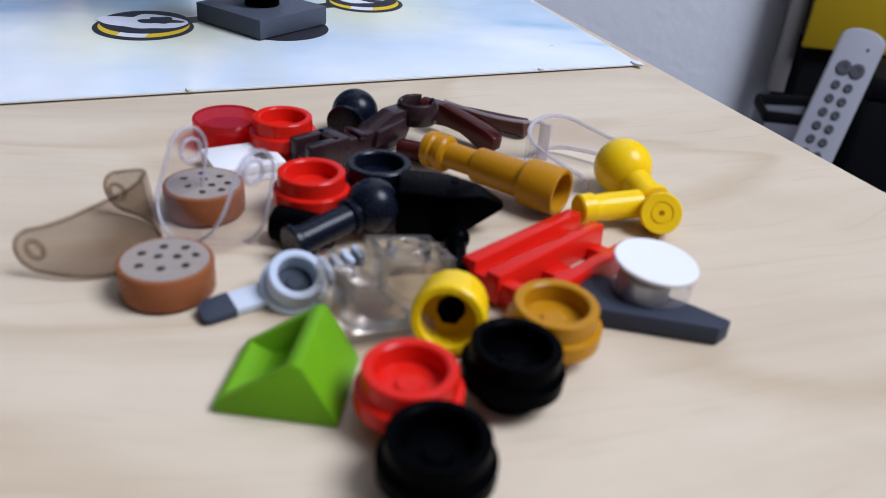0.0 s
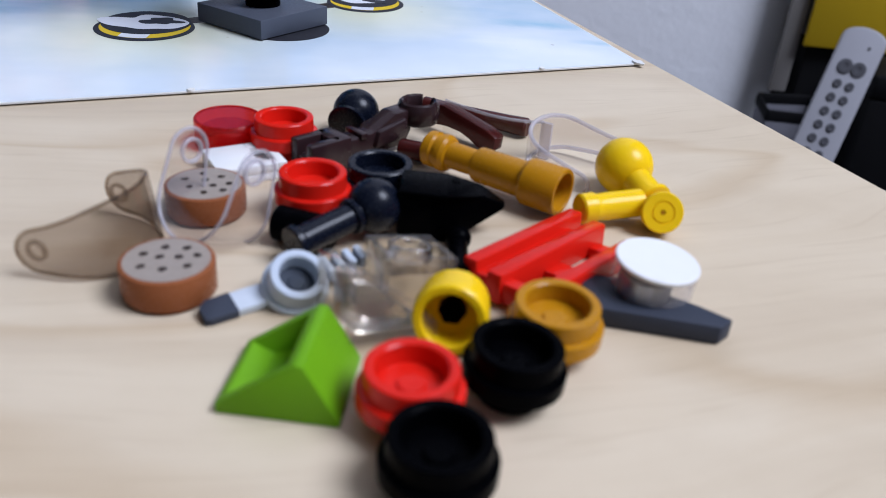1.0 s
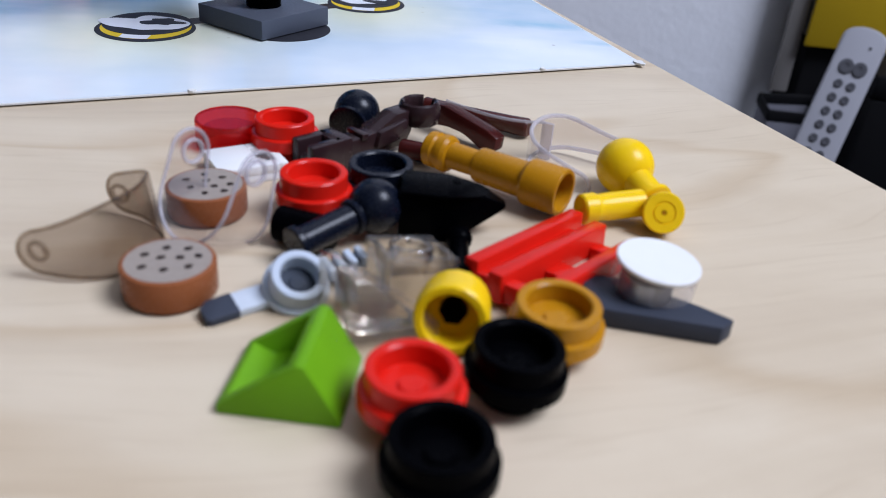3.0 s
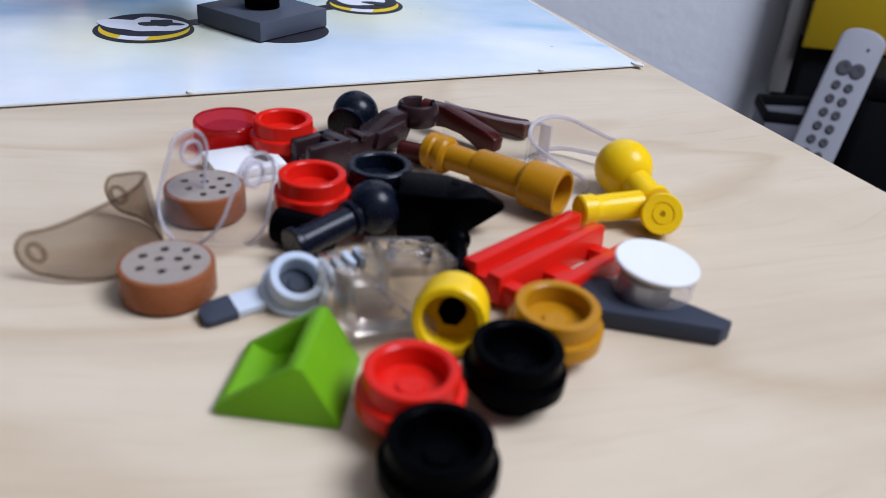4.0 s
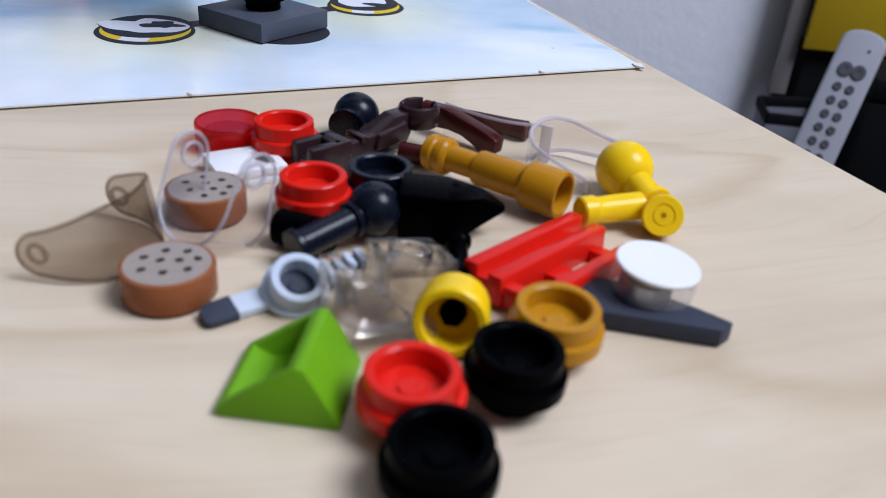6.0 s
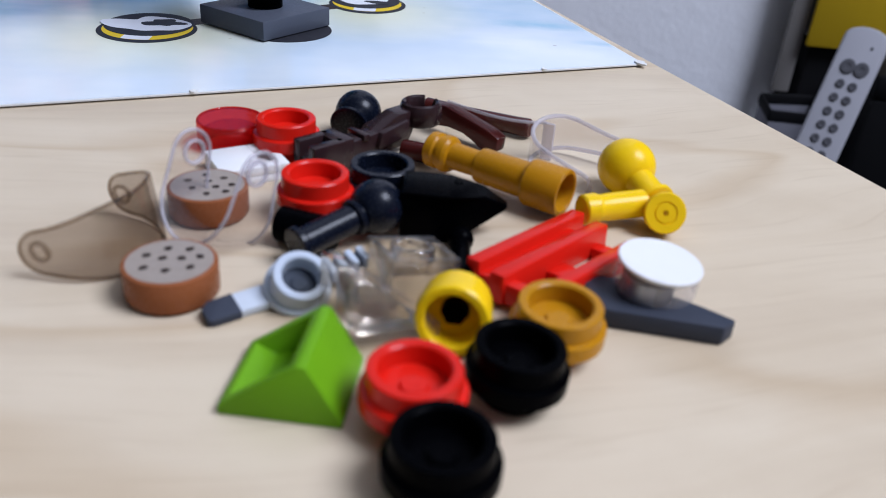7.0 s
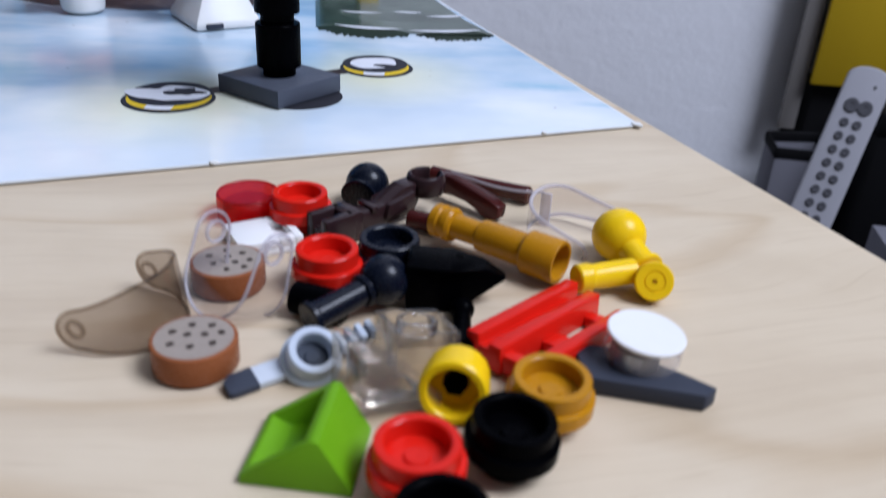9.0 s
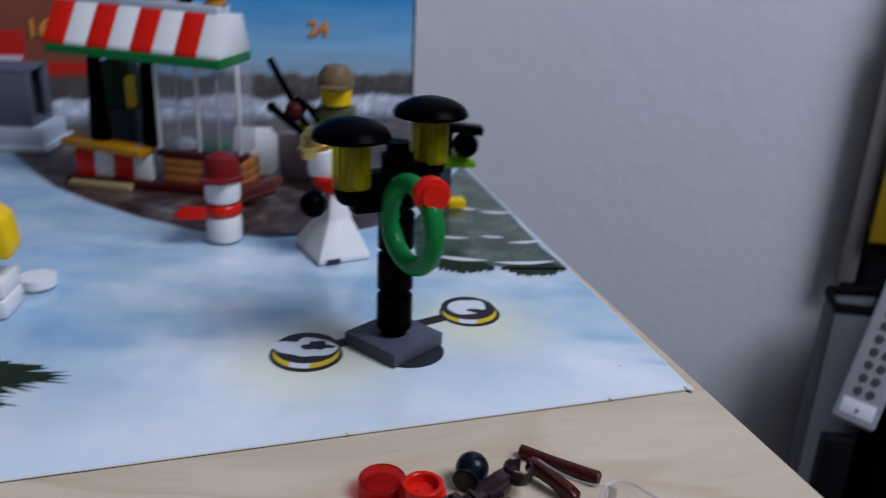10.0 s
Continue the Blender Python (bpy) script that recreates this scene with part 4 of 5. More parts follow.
def brown_clip():
    """A toy crossbow stock: forked butt, ridged bar that climbs to an open ring clip."""
    ob = thing("clip_bar", "dark brown toy crossbow stock with an open ring clip", "toy piece", PILE, m=at(-13.3, 84.6, 0.2, 0, 0, 44))
    part("jaw", join(shift(box(4.6, 1.4, 3.9, 0.35), 2.0, 1.45, 0), shift(box(4.6, 1.4, 3.9, 0.35), 2.0, -1.45, 0), shift(box(2.4, 4.2, 3.9, 0.35), 4.2, 0, 0), shift(box(3.4, 1.8, 2.2, 0.2), 1.6, 0, 0)), DARK_BROWN, ob, "dark brown forked end")
    part("bar", shift(prism([(4.2, 0.2), (14.2, 0.6), (15.2, 2.4), (15.1, 5.0), (12.6, 4.9), (9.4, 3.3), (4.2, 2.9)], 2.6, 0.3), 0, 1.3, 0, 90), DARK_BROWN, ob)
    part("ridge", shift(box(1.0, 3.2, 0.8, 0.2), 7.6, 0, 2.8), DARK_BROWN, ob)
    part("shoulder", shift(prism([(9.0, 1.4), (14.0, 1.8), (14.0, 4.3), (9.6, 3.4)], 4.0, 0.4), 0, 2.0, 0, 90), DARK_BROWN, ob)
    ring = [(2.15 * math.cos(a), 2.15 * math.sin(a), 0) for a in np.linspace(radians(34), radians(349), 34)]
    part("clip", shift(sweep(ring, 0.55, 1.45, 12), 17.0, -0.4, 4.1, 0, 0, 0), DARK_BROWN, ob, "dark brown open ring clip")


brown_clip()


def brown_paddles():
    a, b = Vector((-0.2, 107.0, 1.25)), Vector((13.6, 100.3, 1.35))
    n = (b - a).length
    ob = thing("paddle_piece", "reddish brown toy paddle tapering to one end", "toy piece", PILE)
    part("shaft", along(lathe([(0, 0), (1.0, 0), (1.15, 0.2), (1.1, 2.0), (1.05, 6.0), (1.2, n - 2.4), (1.3, n - 0.3), (1.1, n), (0, n - 0.4)], 24), a, b), BROWN, ob)
    grip = [(0, 2.0), (0.4, 4.0), (2.6, 4.2), (9.6, 3.0), (11.2, 2.4), (11.0, 0.6), (9.8, 0.1), (8.4, 0.3), (7.2, 0.9), (5.6, 1.4), (3.2, 1.5), (0.6, 1.1)]
    part("grip", turned(shift(prism(grip, 1.9, 0.3), 0, 0.95, 0, 90), pose(1.0, 101.2, 0.05, 0, 0, -41)), BROWN, ob, "curved brown grip")
    thing("stub_piece", "small reddish brown toy stub", "toy piece", PILE, along(lathe([(0, 0), (1.1, 0), (1.2, 0.2), (1.2, 3.6), (1.0, 3.8), (0, 3.8)], 20), (-2.6, 91.2, 1.3), (1.2, 89.6, 1.4)), BROWN)


brown_paddles()


def white_plate():
    """A square tile on its face: a raised wall round a shallow hollow."""
    ob = thing("square_plate", "white square toy tile lying upside down, its hollow up", "toy piece", PILE, m=at(-19.9, 84.6, 0.0, 0, 0, 30))
    part("face", box(7.8, 6.6, 0.9, 0.15), WHITE, ob)
    part("block", shift(box(4.9, 6.6, 1.1, 0.15), -1.45, 0, 0.88), WHITE, ob)
    part("rim", shift(box(1.0, 6.6, 1.1, 0.15), 3.4, 0, 0.88), WHITE, ob)
    for y in (-2.6, 2.6):
        part("rim", shift(box(1.95, 1.4, 1.1, 0.15), 1.95, y, 0.88), WHITE, ob)


white_plate()


def crystals():
    ob = thing("clear_brick", "clear hollow toy brick", "toy piece", PILE, m=at(-0.8, 61.4, 0.5, -9, 8, 22) @ Matrix.Scale(0.84, 4))
    for w, d, x, y, mt in ((7.8, 0.9, 0, 3.4, CLEAR_BODY), (7.8, 0.9, 0, -3.4, CLEAR_BODY), (0.9, 5.8, -3.4, 0, CRYSTAL), (0.9, 5.8, 3.4, 0, CLEAR_BODY)):
        part("side_wall", shift(box(w, d, 4.7, 0.25), x, y, 0), mt, ob)
    part("inner_top", shift(box(5.8, 5.8, 0.9, 0.1), 0, 0, 2.6), CLEAR_BODY, ob)
    part("tube", shift(lathe([(1.7, 0), (2.4, 0), (2.4, 1.3), (2.3, 1.4), (1.8, 1.4), (1.7, 1.3), (1.7, 0)], 32), 0, 0, 3.52), CRYSTAL, ob)
    wedge = thing("clear_slope", "clear hollow toy slope lying tilted", "toy piece", PILE, m=at(-3.0, 55.4, 0.6, -14, 6, 24))
    side = [(-3.9, 0), (3.9, 0), (3.9, 1.2), (-2.4, 5.6), (-3.9, 5.6)]
    part("shell", shift(prism(side, 7.8, 0.25), 0, 3.9, 0, 90), CLEAR_BODY, wedge)
    part("inner_wall", shift(prism([(x * 0.72, 0.3 + y * 0.75) for x, y in side], 5.6, 0.2), 0, 2.8, 0, 90), CRYSTAL, wedge)
    part("tube", shift(lathe([(1.2, 0.4), (1.6, 0.4), (1.6, 2.6), (1.2, 2.6), (1.2, 0.4)], 20), -0.6, 0, 0), CLEAR, wedge)


crystals()

# ---- what stands on the mat ----
TOP = MAT_H + 0.2
BRICK = [(0, 0), (2.95, 0), (3.0, 0.1), (3.0, 1.6), (3.95, 1.7), (4.0, 1.85), (4.0, 9.3), (3.88, 9.5), (3.0, 9.55), (0, 9.55)]


def street_lamp():
    ob = thing("street_lamp", "black toy street lamp with two yellow lanterns and a green wreath", "toy street lamp", m=at(-29.3, 144.9, TOP))
    part("base_plate", shift(box(15.8, 15.8, 3.2, 0.18), 0, 0, 0, 0, 0, 54), BLUISH_GREY, ob, "dark grey square base plate")
    part("base_foot", shift(lathe([(0, 0), (4.9, 0), (4.9, 0.3), (0, 0.3)], 32), 0, 0, -0.18), DARK_GREY, ob)
    for k in range(4):
        part("post_brick", shift(lathe(BRICK, 40), 0, 0, 3.2 + 9.6 * k), BLACK, ob)
    part("post_top", shift(lathe([(0, 0), (3.6, 0), (3.6, 3.4), (2.6, 3.6), (2.5, 6.0), (0, 6.0)], 24), 0, 0, 41.5), BLACK, ob)
    for x, y, dz in ((5.6, 9.8, 1.2), (-8.8, -5.6, -1.2)):
        part("arm", shift(box(math.hypot(x, y), 4.6, 8.6, 0.5), x / 2, y / 2, 33.0, 0, 0, math.degrees(math.atan2(y, x))), BLACK, ob)
        part("socket", shift(lathe([(0, 0), (2.4, 0), (3.0, 0.6), (3.7, 2.0), (3.7, 3.4), (0, 3.4)], 28), x, y, 36.4 + dz), BLACK, ob)
        lan = part("lantern", shift(lathe([(0, 0), (3.9, 0), (4.1, 0.2), (4.1, 10.5), (3.9, 10.7), (3.3, 10.7), (3.2, 10.5), (3.2, 0.4), (0, 0.4)], 20), x, y, 39.9 + dz), AMBER, ob, "see-through yellow lantern")
        part("core", shift(lathe([(0, 0), (1.7, 0), (1.7, 10.0), (0, 10.0)], 16), x, y, 40.4 + dz), DARK_GREY, lan)
        for k in range(6):
            part("rib", shift(box(0.9, 0.5, 10.0, 0.1), x + 3.4 * math.cos(k * math.pi / 3), y + 3.4 * math.sin(k * math.pi / 3), 40.4 + dz, 0, 0, 60 * k + 90), OLIVE, lan)
        part("cap", shift(lathe([(0, 0.5), (3.4, 0.5), (7.4, -0.7), (8.2, -0.6), (8.3, 0.1), (7.4, 1.5), (5.0, 2.8), (2.6, 3.4), (0, 3.5)], 14), x, y, 50.7 + dz), BLACK, ob, "black round lantern cap")
    w = Vector((0.63, -0.777, 0))
    c = Vector((4.4, -9.6, 32.6))
    part("wreath", torus(c, (0.777, 0.63, 0), 8.6, 2.1), GREEN, ob, "green ring wreath")
    r = c + w * 3.2 + UP * 8.0 + Vector((2.2, -1.6, 0))
    face = Vector((0.35, -0.93, 0.08)).normalized()
    part("red_stud", along(lathe([(0, -1), (3.5, -1), (3.7, -0.8), (3.7, 0.9), (3.3, 1.3), (2.4, 1.45), (2.35, 2.7), (0, 2.8)], 32), r, r + face * 3), RED, ob, "round red berry stud")


street_lamp()


def stall():
    """A little market stall with a striped awning."""
    ob = thing("market_stall", "toy market stall with a red and white striped awning", "toy stall", m=at(-127.6, 262.5, TOP, 0, 0, -4) @ Matrix.Diagonal((0.96, 0.9, 0.97, 1)))
    part("floor_plate", shift(box(70, 22, 3.2, 0.2), 0, -9, 0), MAROON, ob)
    part("plank", shift(box(24, 3, 2.4, 0.2), -20, -22.0, 0), TAN, ob, "tan plank in front")
    for i in range(4):
        part("panel", shift(box(7.3, 2.2, 9.4, 0.15), -28 + 7.6 * i, -16.5, 3.25), (RED, WHITE)[i % 2], ob, ("red", "white")[i % 2] + " wall panel")
    for j in range(3):
        for i in range(2):
            part("log_brick", shift(box(15.2, 4.0, 3.0, 0.45), 10.5 + 15.8 * i, -16.2, 3.3 + 3.15 * j), ORANGE_BROWN, ob)
        part("log_brick", shift(box(4.0, 11.0, 3.0, 0.45), 32.4, -8.5, 3.3 + 3.15 * j), ORANGE_BROWN, ob)
    part("counter", shift(box(34, 10, 2.6, 0.3), -19, -16, 13.4, 0, 2.5, -9), GOLD, ob, "pearl gold counter top")
    part("counter", shift(box(32, 9, 2.2, 0.3), 17.2, -14, 12.9), MAROON, ob, "dark red counter top")
    for x in (-23.0, -2.6):
        part("post", shift(lathe([(0, 0), (3.6, 0), (3.9, 3), (2.9, 18), (2.5, 31.0), (0, 31.0)], 20), x, -13, 15.7), BLACK, ob, "black post")
    for x in (2.4, 17.4, 32.6):
        part("window_post", shift(box(1.3, 1.0, 31, 0.1), x, -17.2, 15.6), WHITE, ob)
    for x in (9.9, 25.0):
        part("window_pane", shift(box(13.6, 0.7, 31, 0.08), x, -17.2, 15.6), REFLECTION_PANE, ob)
        part("window_rail", shift(box(13.6, 0.9, 0.9, 0.1), x, -17.3, 30.6), WHITENED_RIM, ob)
        part("window_mullion", shift(box(0.8, 0.9, 31, 0.1), x, -17.3, 15.6), WHITENED_RIM, ob)
    part("window_pane", shift(box(0.7, 12, 31, 0.08), 33.2, -10.2, 15.6), REFLECTION_PANE, ob)
    part("goods", shift(lathe([(0, 0), (5, 0), (5.4, 2), (3, 4), (0, 4.6)], 20), 21, -11, 15.2), GREEN, ob, "green goods behind the window")
    part("goods", shift(lathe([(0, 0), (4, 0), (4.2, 2), (2, 3.6), (0, 4.0)], 20), 9, -11, 15.2), WHITE, ob, "white goods behind the window")
    part("awning_edge", shift(box(64, 30, 3.2, 0.2), -3.1, -8.5, 46.8, 0, 2, 0), GREEN, ob, "green lower edge of the awning")
    prof = [(-19.6, 0), (-19.4, 1.4), (-10.0, 13.6), (3, 13.6), (10, 1.4), (10, 0)]
    w = 64 / 8
    for i in range(8):
        x = -35.1 + w * i
        bm = shift(prism(prof, w - 0.15, 0.15), 0, 0, 0, 90, 0, 90)
        part("awning_stripe", shift(bm, x, -4.0, 50.05 - 0.035 * (x + 3.1), 0, 2, 0), (RED, WHITE)[i % 2], ob, ("red", "white")[i % 2] + " awning stripe")
    part("ridge", shift(box(58, 12, 2.6, 0.2), -4, -7.5, 63.6, 0, 2, 0), LIGHT_GREY, ob, "light grey ridge plate")
    for x, mt in ((-24.0, WHITE), (-5.0, WHITE), (11.0, BLACK)):
        part("ridge_stud", shift(lathe([(0, 0), (2.4, 0), (2.4, 1.6), (3.2, 1.8), (3.2, 4.4), (2.6, 5.0), (0, 5.0)], 24), x, -7, 65.9 - 0.035 * (x + 4)), mt, ob)
    for x in (0.0, 22.0):
        part("finial", shift(lathe([(0, 0), (3.6, 0), (3.8, 1), (3.0, 2), (3.8, 3), (3.8, 5.4), (2.4, 6.2), (0, 6.4)], 24), x, -7, 65.9 - 0.035 * (x + 4)), GOLD, ob, "pearl gold finial")
    block = thing("snow_block", "white toy panel with a brown side standing beside the stall", "toy block", m=at(-98.5, 268.0, TOP, 0, 0, 10) @ Matrix.Diagonal((1.08, 1, 1.15, 1)))
    part("panel", shift(prism([(-8.2, 0), (5, 0), (6.5, 2), (6.5, 13), (4, 15.8), (-8.2, 15.8)], 3.2, 0.4), 0, -2.0, 1.3, 66), WHITE, block)
    part("side", shift(box(13, 5, 15, 0.5), 13.5, 3.5, 0, 0, 0, -16), DULL_MAUVE, block, "dull brown side block")


stall()


def doll(name, label, pieces, m):
    """A small toy figure as one plain mesh; pieces are pairs of mesh and material."""
    me_all, mats = bmesh.new(), []
    for bm, mt in pieces:
        if mt not in mats:
            mats.append(mt)
        me = bpy.data.meshes.new("tmp")
        bm.to_mesh(me)
        before = len(me_all.faces)
        me_all.from_mesh(me)
        me_all.faces.ensure_lookup_table()
        for f in me_all.faces[before:]:
            f.material_index = mats.index(mt)
        bpy.data.meshes.remove(me)
        bm.free()
    ob = new(name, mesh_of(name, me_all, mats[0]))
    for mt in mats[1:]:
        ob.data.materials.append(mt)
    ob.matrix_world = m
    return tagged(ob, label, "toy figure", "toy figures on the mat")


BARREL = [(0, 0), (3.6, 0), (4.9, 0.8), (5.2, 2.0), (5.2, 6.6), (4.9, 7.8), (3.6, 8.6), (0, 8.6)]


def scarf(z, r, tail):
    ring = [(r * math.cos(a), r * math.sin(a), z) for a in np.arange(24) * (2 * math.pi / 24)]
    return join(sweep(ring, 1.1, 1.7, 10, True), shift(prism([(-7.5, -1.4), (-4.5, -2.2), (2, -1.9), (2, 1.7), (-4.5, 1.9)], 1.5, 0.4), tail, -4.6, z - 0.2, 80))


doll("snowman", "white toy snowman with a dark red cap and red scarf",
     [(lathe(BARREL, 36), WHITE), (scarf(10.3, 4.4, -6), RED), (shift(lathe(BARREL, 36), 0, 0, 12.0), WHITE),
      (shift(lathe([(0, 0), (6.2, 0), (6.3, 0.9), (5.4, 1.4), (5.2, 4), (4.2, 6.3), (2, 7.6), (0, 7.9)], 32), 0, 0, 19.4), DARK_RED),
      (shift(prism([(-5, -4), (5, -4), (3.4, -8), (-3.4, -8)], 1.0, 0.3), -1, 0, 19.4), DARK_RED)], at(-88.9, 202.6, TOP, 0, 0, 8))

skirt = [(-10.5, -8), (10.5, -8), (10.5, 8), (-10.5, 8)]


def pyramid():
    bm = bmesh.new()
    low = [bm.verts.new((x, y, 0)) for x, y in skirt]
    rim = [bm.verts.new((x, y, 1.6)) for x, y in skirt]
    mid = [bm.verts.new((x * 0.42, y * 0.46 + 1, 11)) for x, y in skirt]
    top = [bm.verts.new((x * 0.22, y * 0.28 + 1, 21)) for x, y in skirt]
    bm.faces.new(low[::-1])
    for a, b in ((low, rim), (rim, mid), (mid, top)):
        for i in range(4):
            bm.faces.new((a[i], a[(i + 1) % 4], b[(i + 1) % 4], b[i]))
    bm.faces.new(top)
    bmesh.ops.recalc_face_normals(bm, faces=bm.faces)
    bmesh.ops.bevel(bm, geom=bm.edges[:], offset=0.5, segments=2, affect="EDGES", profile=0.5)
    return bm


doll("snow_figure", "white toy snow figure with a red scarf and gold helmet",
     [(shift(pyramid(), 0, 0, 0, 0, 0, -36), WHITE), (shift(shift(box(1.2, 4.2, 1.2, 0.2), 10.4, -3.6, 0.3), 0, 0, 0, 0, 0, -36), DARK_GREY), (scarf(21.6, 4.4, 7), RED), (shift(lathe(BARREL, 36), -2.2, 0.4, 22.4), WHITE),
      (shift(lathe([(0, 0), (5.4, 0), (5.6, 0.6), (5.6, 2.4), (6.0, 2.6), (6.0, 3.4), (5.3, 3.6), (4.6, 6.6), (2.4, 8.4), (0, 8.8)], 32), -4.0, 0.4, 28.0, 0, -10), GOLD_CHROME),
      (shift(ball(3.9, 24), -2.2, -6.4, 15.6), BLACK), (shift(ball(3.4, 24), 7.0, 4.6, 17.8), BLACK)], at(-56.0, 200.5, TOP, 0, 0, -20) @ Matrix.Diagonal((0.98, 0.98, 1, 1)))

doll("capped_figure", "plain toy figure with a tan cap and a long black rod",
     [(shift(box(15, 8, 15, 0.8), 0, 0, 0), DARK_GREY), (shift(prism([(-7.6, 0), (7.6, 0), (5.8, 13), (-5.8, 13)], 7.6, 0.6), 0, 3.8, 15, 90), OLIVE),
      (shift(lathe([(0, 0), (3.2, 0), (5.0, 0.8), (5.1, 7.6), (4.0, 8.6), (0, 8.8)], 32), 0, 0, 28.2), YELLOW),
      (shift(lathe([(0, 0), (5.6, 0), (5.8, 1), (5.4, 4), (3.6, 6.6), (0, 7.4)], 32), 0, 0, 34.2), OLIVE_TAN), (shift(prism([(-4.6, -4), (4.6, -4), (3.6, -8.6), (-3.6, -8.6)], 1.2, 0.4), 0, 0, 34.2), OLIVE_TAN),
      (rod((-8.5, -5, 22), (-19.5, -6, 43), 1.1), BLACK), (rod((-8.5, -6, 19.5), (-18.5, -8, 28.2), 1.3), BLACK), (shift(ball(1.7, 16), -18.7, -8, 28.4), BLACK), (shift(ball(3.2, 20), -11.8, -6.5, 27.4), MAROON), (rod((-11.5, -7, 31.5), (-5.5, -6, 27.0), 1.1), BLACK), (rod((-9.5, -8, 31.0), (-4.5, -7, 24.5), 0.9), BLACK), (shift(ball(2.4, 16), -9.5, -4, 21.0), YELLOW)], at(-67.5, 260.0, TOP, 0, 0, 4) @ Matrix.Scale(1.10, 4))

doll("yellow_white_figure", "plain yellow and white toy figure",
     [(shift(box(13, 12, 4.6, 0.8), -0.6, 0, 0), WHITE), (shift(box(12.4, 11.4, 4.6, 0.8), -0.6, 0, 4.7), WHITE), (shift(lathe([(0, 0), (4.2, 0), (4.7, 0.7), (4.6, 2.8), (0, 3.0)], 24), 6.4, 13.5, 0.2), WHITE),
      (shift(box(10, 8, 4.6, 0.6), -3, 0, 9.4), PALE_AND_LIT_GREY), (shift(prism([(-7.0, 0), (6.0, 0), (6.6, 3), (5.6, 10), (3.0, 12), (-6.0, 12)], 8, 0.9), 1.4, 4, 14.0, 90), YELLOW),
      (shift(lathe([(0, 0), (5.0, 0.8), (5.1, 7.6), (4.0, 8.6), (0, 8.8)], 28), -1.5, 0, 26.1), YELLOW)],
     at(-126.5, 146.0, TOP, 0, 0, 12))


doll("seller_figure", "plain toy seller in dark green behind the counter",
     [(shift(box(14, 8, 14, 0.8), 0, 0, 0), DARK_GREY), (shift(prism([(-7.4, 0), (7.4, 0), (5.8, 12.6), (-5.8, 12.6)], 7.6, 0.6), 0, 3.8, 14, 90), INK_FIR),
      (shift(lathe([(0, 0), (5.0, 0.8), (5.1, 7.6), (4.0, 8.6), (0, 8.8)], 28), 0, 0, 26.8), YELLOW), (rod((6.5, -4.2, 15), (7.2, -5.4, 23), 1.7), YELLOW)], at(-153.0, 276.0, TOP + 3.3, 0, 0, -8) @ Matrix.Diagonal((1, 1, 1.38, 1)))


def sled():
    ob = thing("toy_sled", "dull red toy sled leaning beside the stall", "toy sled", m=at(-98.0, 236.0, TOP + 0.2, 0, -18, 14))
    part("deck", shift(prism([(-3, -5), (16, -4), (19, 0), (16, 4), (-3, 5)], 2.4, 0.4), 0, 0, 2.2), SLED_RED, ob)
    for y in (-3.6, 3.6):
        part("runner", rod((-2, y, 1.3), (16, y, 1.3), 1.1), SLED_RED, ob)


sled()


def trike():
    ob = thing("toy_vehicle", "lime and black toy vehicle with a yellow foot", "toy vehicle", m=at(-24.0, 254.0, TOP, 0, 0, 20))
    part("body", shift(prism([(-12, 14), (6, 14), (6, 16), (1, 18.5), (-12, 18.5)], 9, 0.4), 0, 5, 0, 90), LIME, ob, "lime sloped body")
    part("chassis", shift(box(11, 8, 11, 0.4), -8, 0, 3), DARK_GREY, ob)
    part("rotor", shift(box(24, 6.0, 3.0, 0.5), -4, -1, 26.5, 0, 6, -8), BLACK, ob, "black rotor blade")
    part("mast", shift(lathe([(0, 0), (2.4, 0), (2.4, 8.6), (0, 8.6)], 20), -4, 0, 18.3), BLACK, ob)
    part("wheel", shift(lathe([(0, -2), (3.6, -2), (4.2, -1.4), (4.2, 1.4), (3.6, 2), (0, 2)], 28), 1.5, -5, 22.5, 90), BLACK, ob)
    part("foot", shift(box(6, 6, 3, 0.3), -0.5, -3, 0), YELLOW, ob, "yellow foot plate")


trike()


def grey_bin():
    ob = thing("grey_bin", "dark grey open toy bin on a light grey block", "toy bin", m=at(-210.0, 295.0, TOP, 0, 0, 8) @ Matrix.Scale(0.85, 4))
    part("block", shift(box(50, 30, 8.0, 0.4), -6, 0, 3.2), LIGHT_GREY, ob, "light grey block below")
    part("base", shift(box(54, 33, 3.1, 0.3), -6, 0, 0), PALE_AND_LIT_GREY, ob, "pale grey base plate")
    part("bin_floor", shift(box(40, 26, 2, 0.3), -6, 0, 11.3), MID_GREY, ob)
    for name, bm in (("back", shift(box(40, 2, 23, 0.3), -6, 12, 13.4)), ("side", shift(box(2, 22, 23, 0.3), -25, 0, 13.4)), ("corner", shift(box(2, 4, 23, 0.3), 13, 9, 13.4)), ("corner", shift(box(2, 4, 23, 0.3), 13, -9, 13.4)),
                     ("top", shift(box(40, 26, 2, 0.3), -6, 0, 36.5)), ("front", shift(box(40, 2, 23, 0.3), -6, -12, 13.4))):
        part("bin_" + name, bm, MID_GREY, ob)


grey_bin()

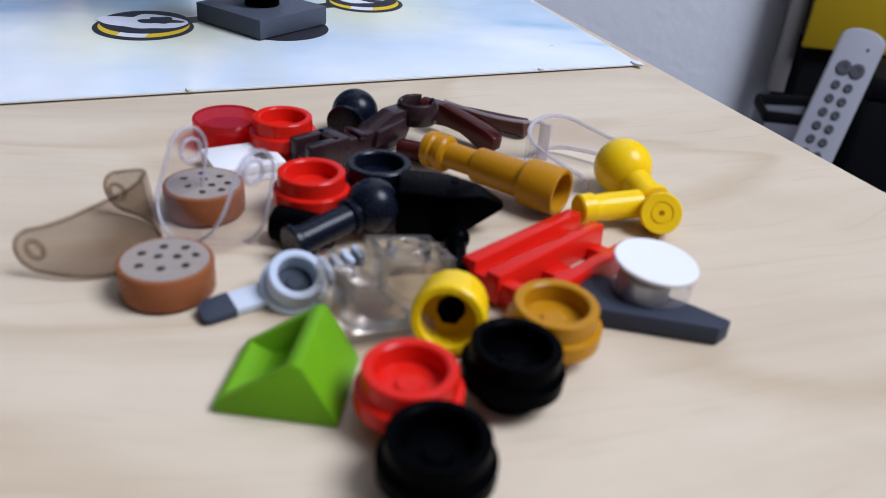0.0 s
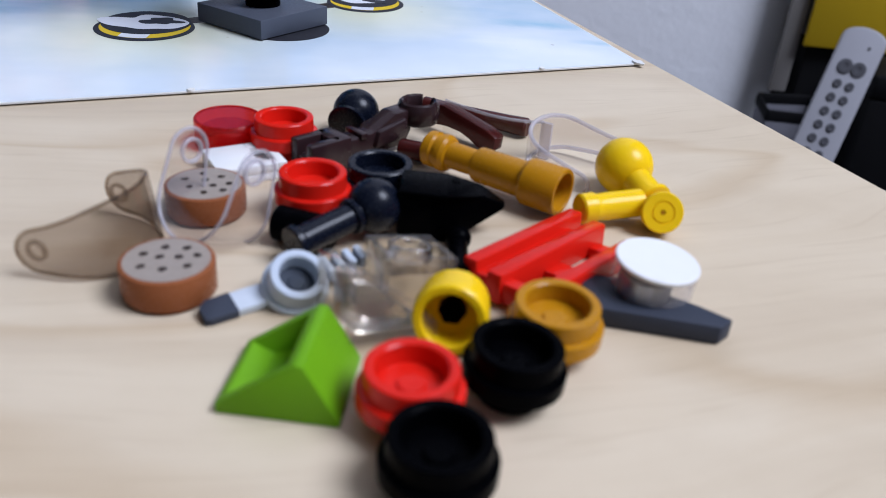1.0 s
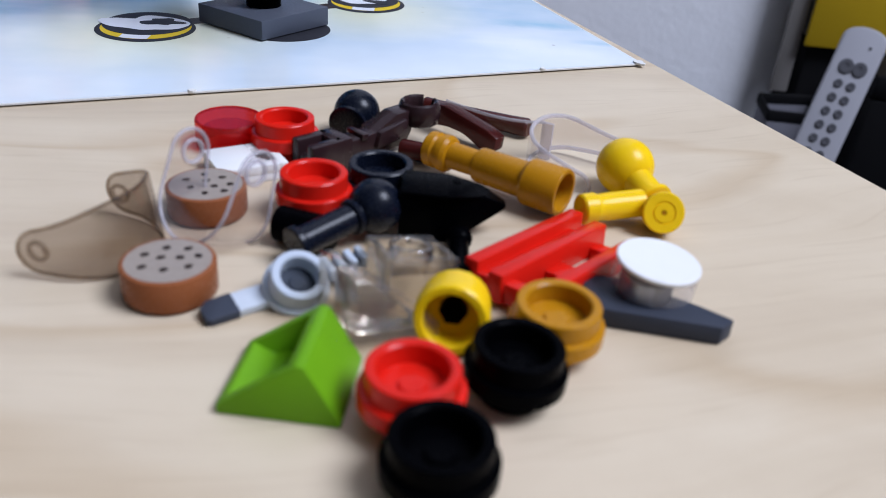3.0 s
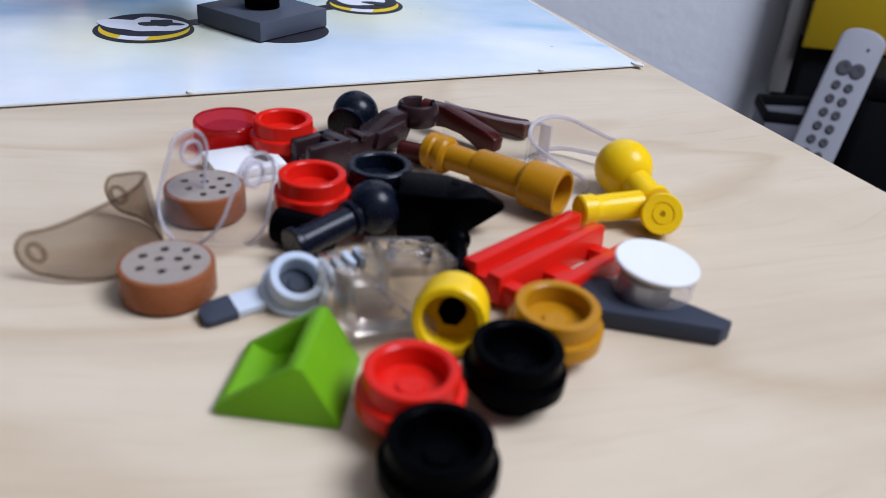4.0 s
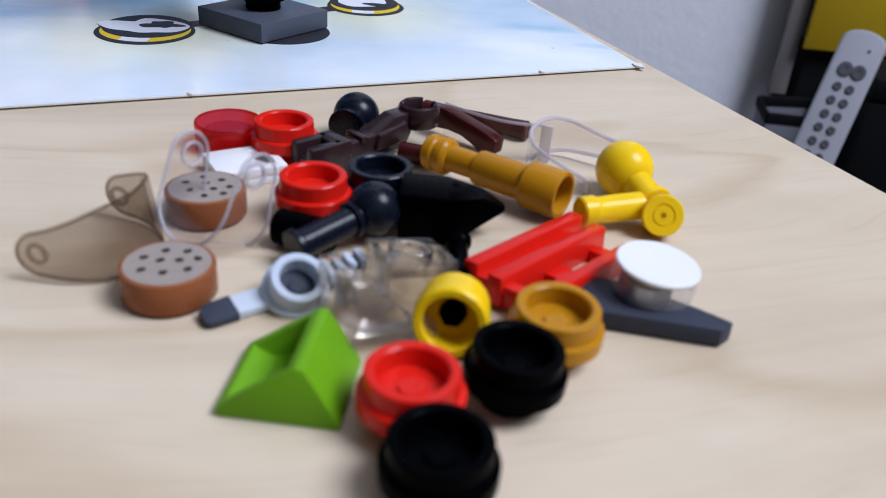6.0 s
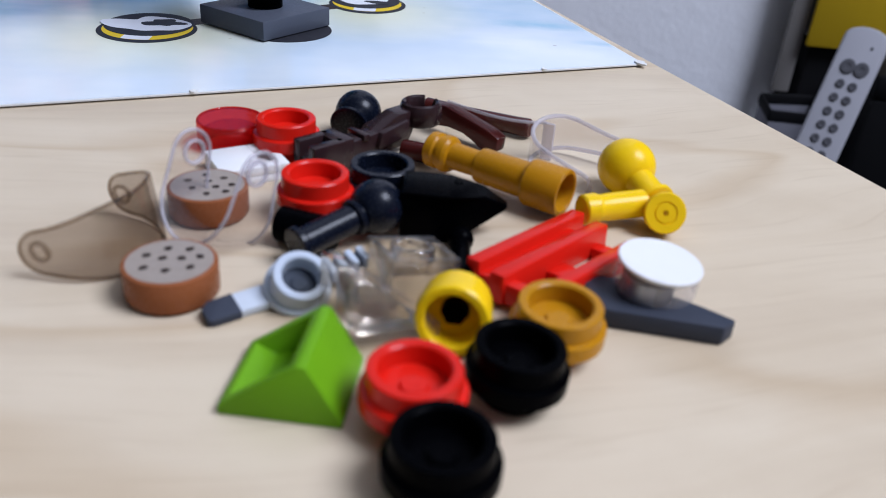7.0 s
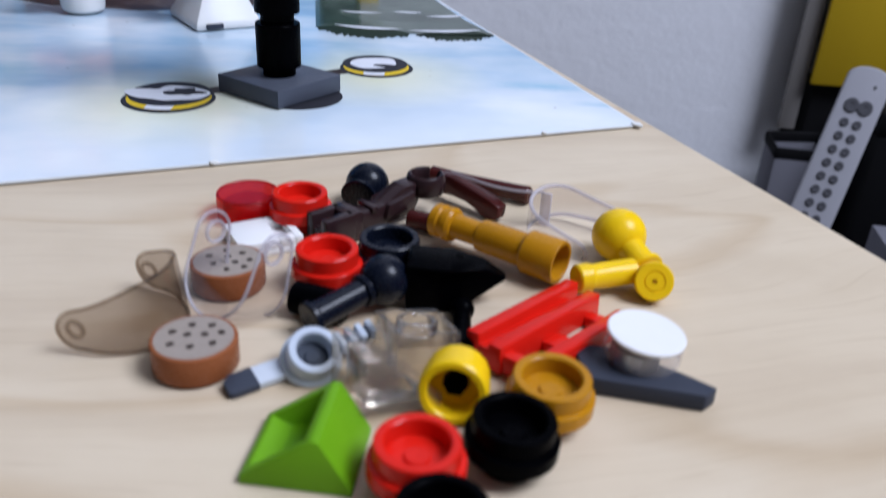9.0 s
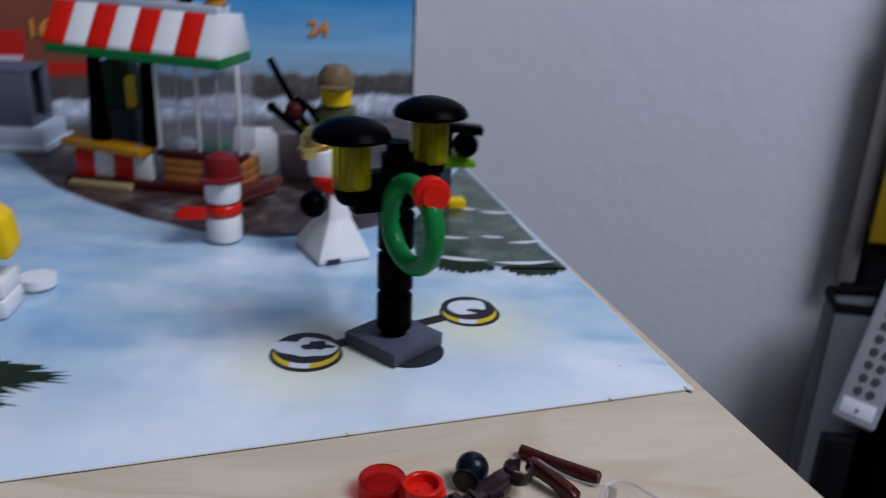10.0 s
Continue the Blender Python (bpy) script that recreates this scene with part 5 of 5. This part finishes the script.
# ---- beyond the table ----
def shelf_unit():
    ob = thing("shelf_unit", "grey-white shelf unit standing in the dark recess", "shelf")
    for x in (272, 690):
        part("side", shift(box(11, 200, 852, 1), x, 690, -740), SHELF, ob)
    # Lower board and back are black: the dark interior is put into their colour.
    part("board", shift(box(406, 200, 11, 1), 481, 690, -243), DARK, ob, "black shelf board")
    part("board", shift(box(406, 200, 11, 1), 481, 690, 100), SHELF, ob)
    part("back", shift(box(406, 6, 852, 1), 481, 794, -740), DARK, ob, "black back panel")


def low_cabinet():
    ob = thing("side_cabinet", "low black side cabinet below the table level", "cabinet")
    part("cabinet_body", shift(box(330, 170, 413, 3), 400, 500, -740), DARK, ob)
    part("cabinet_top", shift(box(338, 178, 9, 2), 400, 499, -326.5), DARK, ob)


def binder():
    # Moved and shrunk along lines to the camera's eye to fit its view.
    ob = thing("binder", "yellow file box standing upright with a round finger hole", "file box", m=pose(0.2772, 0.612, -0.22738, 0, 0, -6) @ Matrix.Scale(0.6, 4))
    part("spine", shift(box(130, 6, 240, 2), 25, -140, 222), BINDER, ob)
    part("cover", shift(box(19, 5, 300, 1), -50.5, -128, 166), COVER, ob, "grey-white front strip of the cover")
    # This side is black: the shade of the gap is put into its colour.
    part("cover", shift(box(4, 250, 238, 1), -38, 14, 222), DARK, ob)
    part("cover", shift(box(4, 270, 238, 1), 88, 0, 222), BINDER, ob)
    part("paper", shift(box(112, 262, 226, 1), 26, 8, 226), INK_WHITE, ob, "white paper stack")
    # No opening is cut; a black disc carries the hole's shade.
    part("finger_hole", shift(lathe([(0, 0), (27, 0), (27, 1.0), (0, 1.0)], 36), 44, -143.2, 392, 90), DARK, ob, "black disc for the shaded finger hole")
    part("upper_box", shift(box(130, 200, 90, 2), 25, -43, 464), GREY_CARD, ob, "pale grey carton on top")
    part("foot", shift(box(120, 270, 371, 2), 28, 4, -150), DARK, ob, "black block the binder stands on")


def remote():
    """A white remote control leaning back; placed, scaled and turned to fit the camera's view."""
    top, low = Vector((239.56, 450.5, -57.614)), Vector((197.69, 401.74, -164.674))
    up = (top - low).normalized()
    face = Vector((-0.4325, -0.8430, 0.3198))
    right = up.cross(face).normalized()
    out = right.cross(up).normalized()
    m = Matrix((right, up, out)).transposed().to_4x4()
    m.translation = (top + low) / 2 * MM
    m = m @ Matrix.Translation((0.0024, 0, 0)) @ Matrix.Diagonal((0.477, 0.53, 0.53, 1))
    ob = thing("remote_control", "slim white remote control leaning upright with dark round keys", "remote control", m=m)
    outline = [(-25, -108), (-22, -111), (22, -111), (25, -108)] + [(25 * math.cos(a), 98 + 13 * math.sin(a)) for a in np.linspace(0, math.pi, 17)]
    part("body", shift(prism(outline, 18, 3.0, 4), 0, 0, -18), REMOTE_WHITE, ob)
    for x in (-7, 8):
        part("double_key", shift(lathe([(0, 0), (8.2, 0), (8.2, 1.0), (7.4, 1.6), (3.2, 1.6), (2.8, 0.9), (0, 0.9)], 24), x, 66, 0), DARK_KEYS, ob)
    part("indicator", shift(lathe([(0, 0), (1.8, 0), (1.8, 0.6), (0, 0.6)], 12), 9, 90, 0), DARK_KEYS, ob)
    for r in range(9):
        for c in range(2):
            part("key", shift(lathe([(0, 0), (4.9, 0), (4.9, 1.0), (4.1, 1.6), (2.0, 1.6), (1.6, 1.2), (0, 1.1)], 20), -7 + 14.0 * c, 47 - 15.2 * r, 0), DARK_KEYS, ob)
    part("low_panel", shift(box(38, 18, 0.8, 0.3), 0, -94, 0), INK_WHITE, ob)
    part("low_key", shift(lathe([(0, 0), (2.2, 0), (2.2, 1.6), (0, 1.6)], 12), 0, -96, 0), DARK_KEYS, ob)


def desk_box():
    """An open grey-white box with a black rim, sized to fit the camera's view; the remote stands before it."""
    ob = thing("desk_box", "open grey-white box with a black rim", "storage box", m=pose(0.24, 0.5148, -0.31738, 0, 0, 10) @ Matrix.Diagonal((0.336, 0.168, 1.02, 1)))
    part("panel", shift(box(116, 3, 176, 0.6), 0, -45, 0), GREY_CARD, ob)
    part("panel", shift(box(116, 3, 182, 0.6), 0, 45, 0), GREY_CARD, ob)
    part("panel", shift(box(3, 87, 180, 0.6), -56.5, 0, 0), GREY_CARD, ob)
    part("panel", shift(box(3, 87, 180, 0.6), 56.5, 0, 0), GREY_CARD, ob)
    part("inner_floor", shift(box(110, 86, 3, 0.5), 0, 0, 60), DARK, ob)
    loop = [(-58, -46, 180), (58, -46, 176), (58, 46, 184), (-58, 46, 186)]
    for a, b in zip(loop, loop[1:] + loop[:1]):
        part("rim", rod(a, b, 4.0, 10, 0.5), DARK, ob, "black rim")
    # Case and carton are likewise drawn towards the eye to fit the view.
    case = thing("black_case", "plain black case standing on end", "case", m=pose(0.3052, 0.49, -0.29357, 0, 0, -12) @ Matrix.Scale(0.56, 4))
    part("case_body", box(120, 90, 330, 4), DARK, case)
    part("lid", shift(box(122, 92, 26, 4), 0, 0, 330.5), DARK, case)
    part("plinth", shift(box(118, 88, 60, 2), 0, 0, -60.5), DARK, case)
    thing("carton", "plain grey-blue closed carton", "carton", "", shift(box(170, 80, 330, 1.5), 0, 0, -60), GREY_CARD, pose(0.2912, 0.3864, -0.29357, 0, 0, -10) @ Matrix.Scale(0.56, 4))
    # Added support; it stands where a dark cable hangs from the remote.
    holder = thing("remote_support", "narrow black support added below the remote control in place of a cable", "holder", m=at(196, 404, -317))
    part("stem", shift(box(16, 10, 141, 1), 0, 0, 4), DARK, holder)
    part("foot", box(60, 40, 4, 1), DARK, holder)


shelf_unit()
low_cabinet()
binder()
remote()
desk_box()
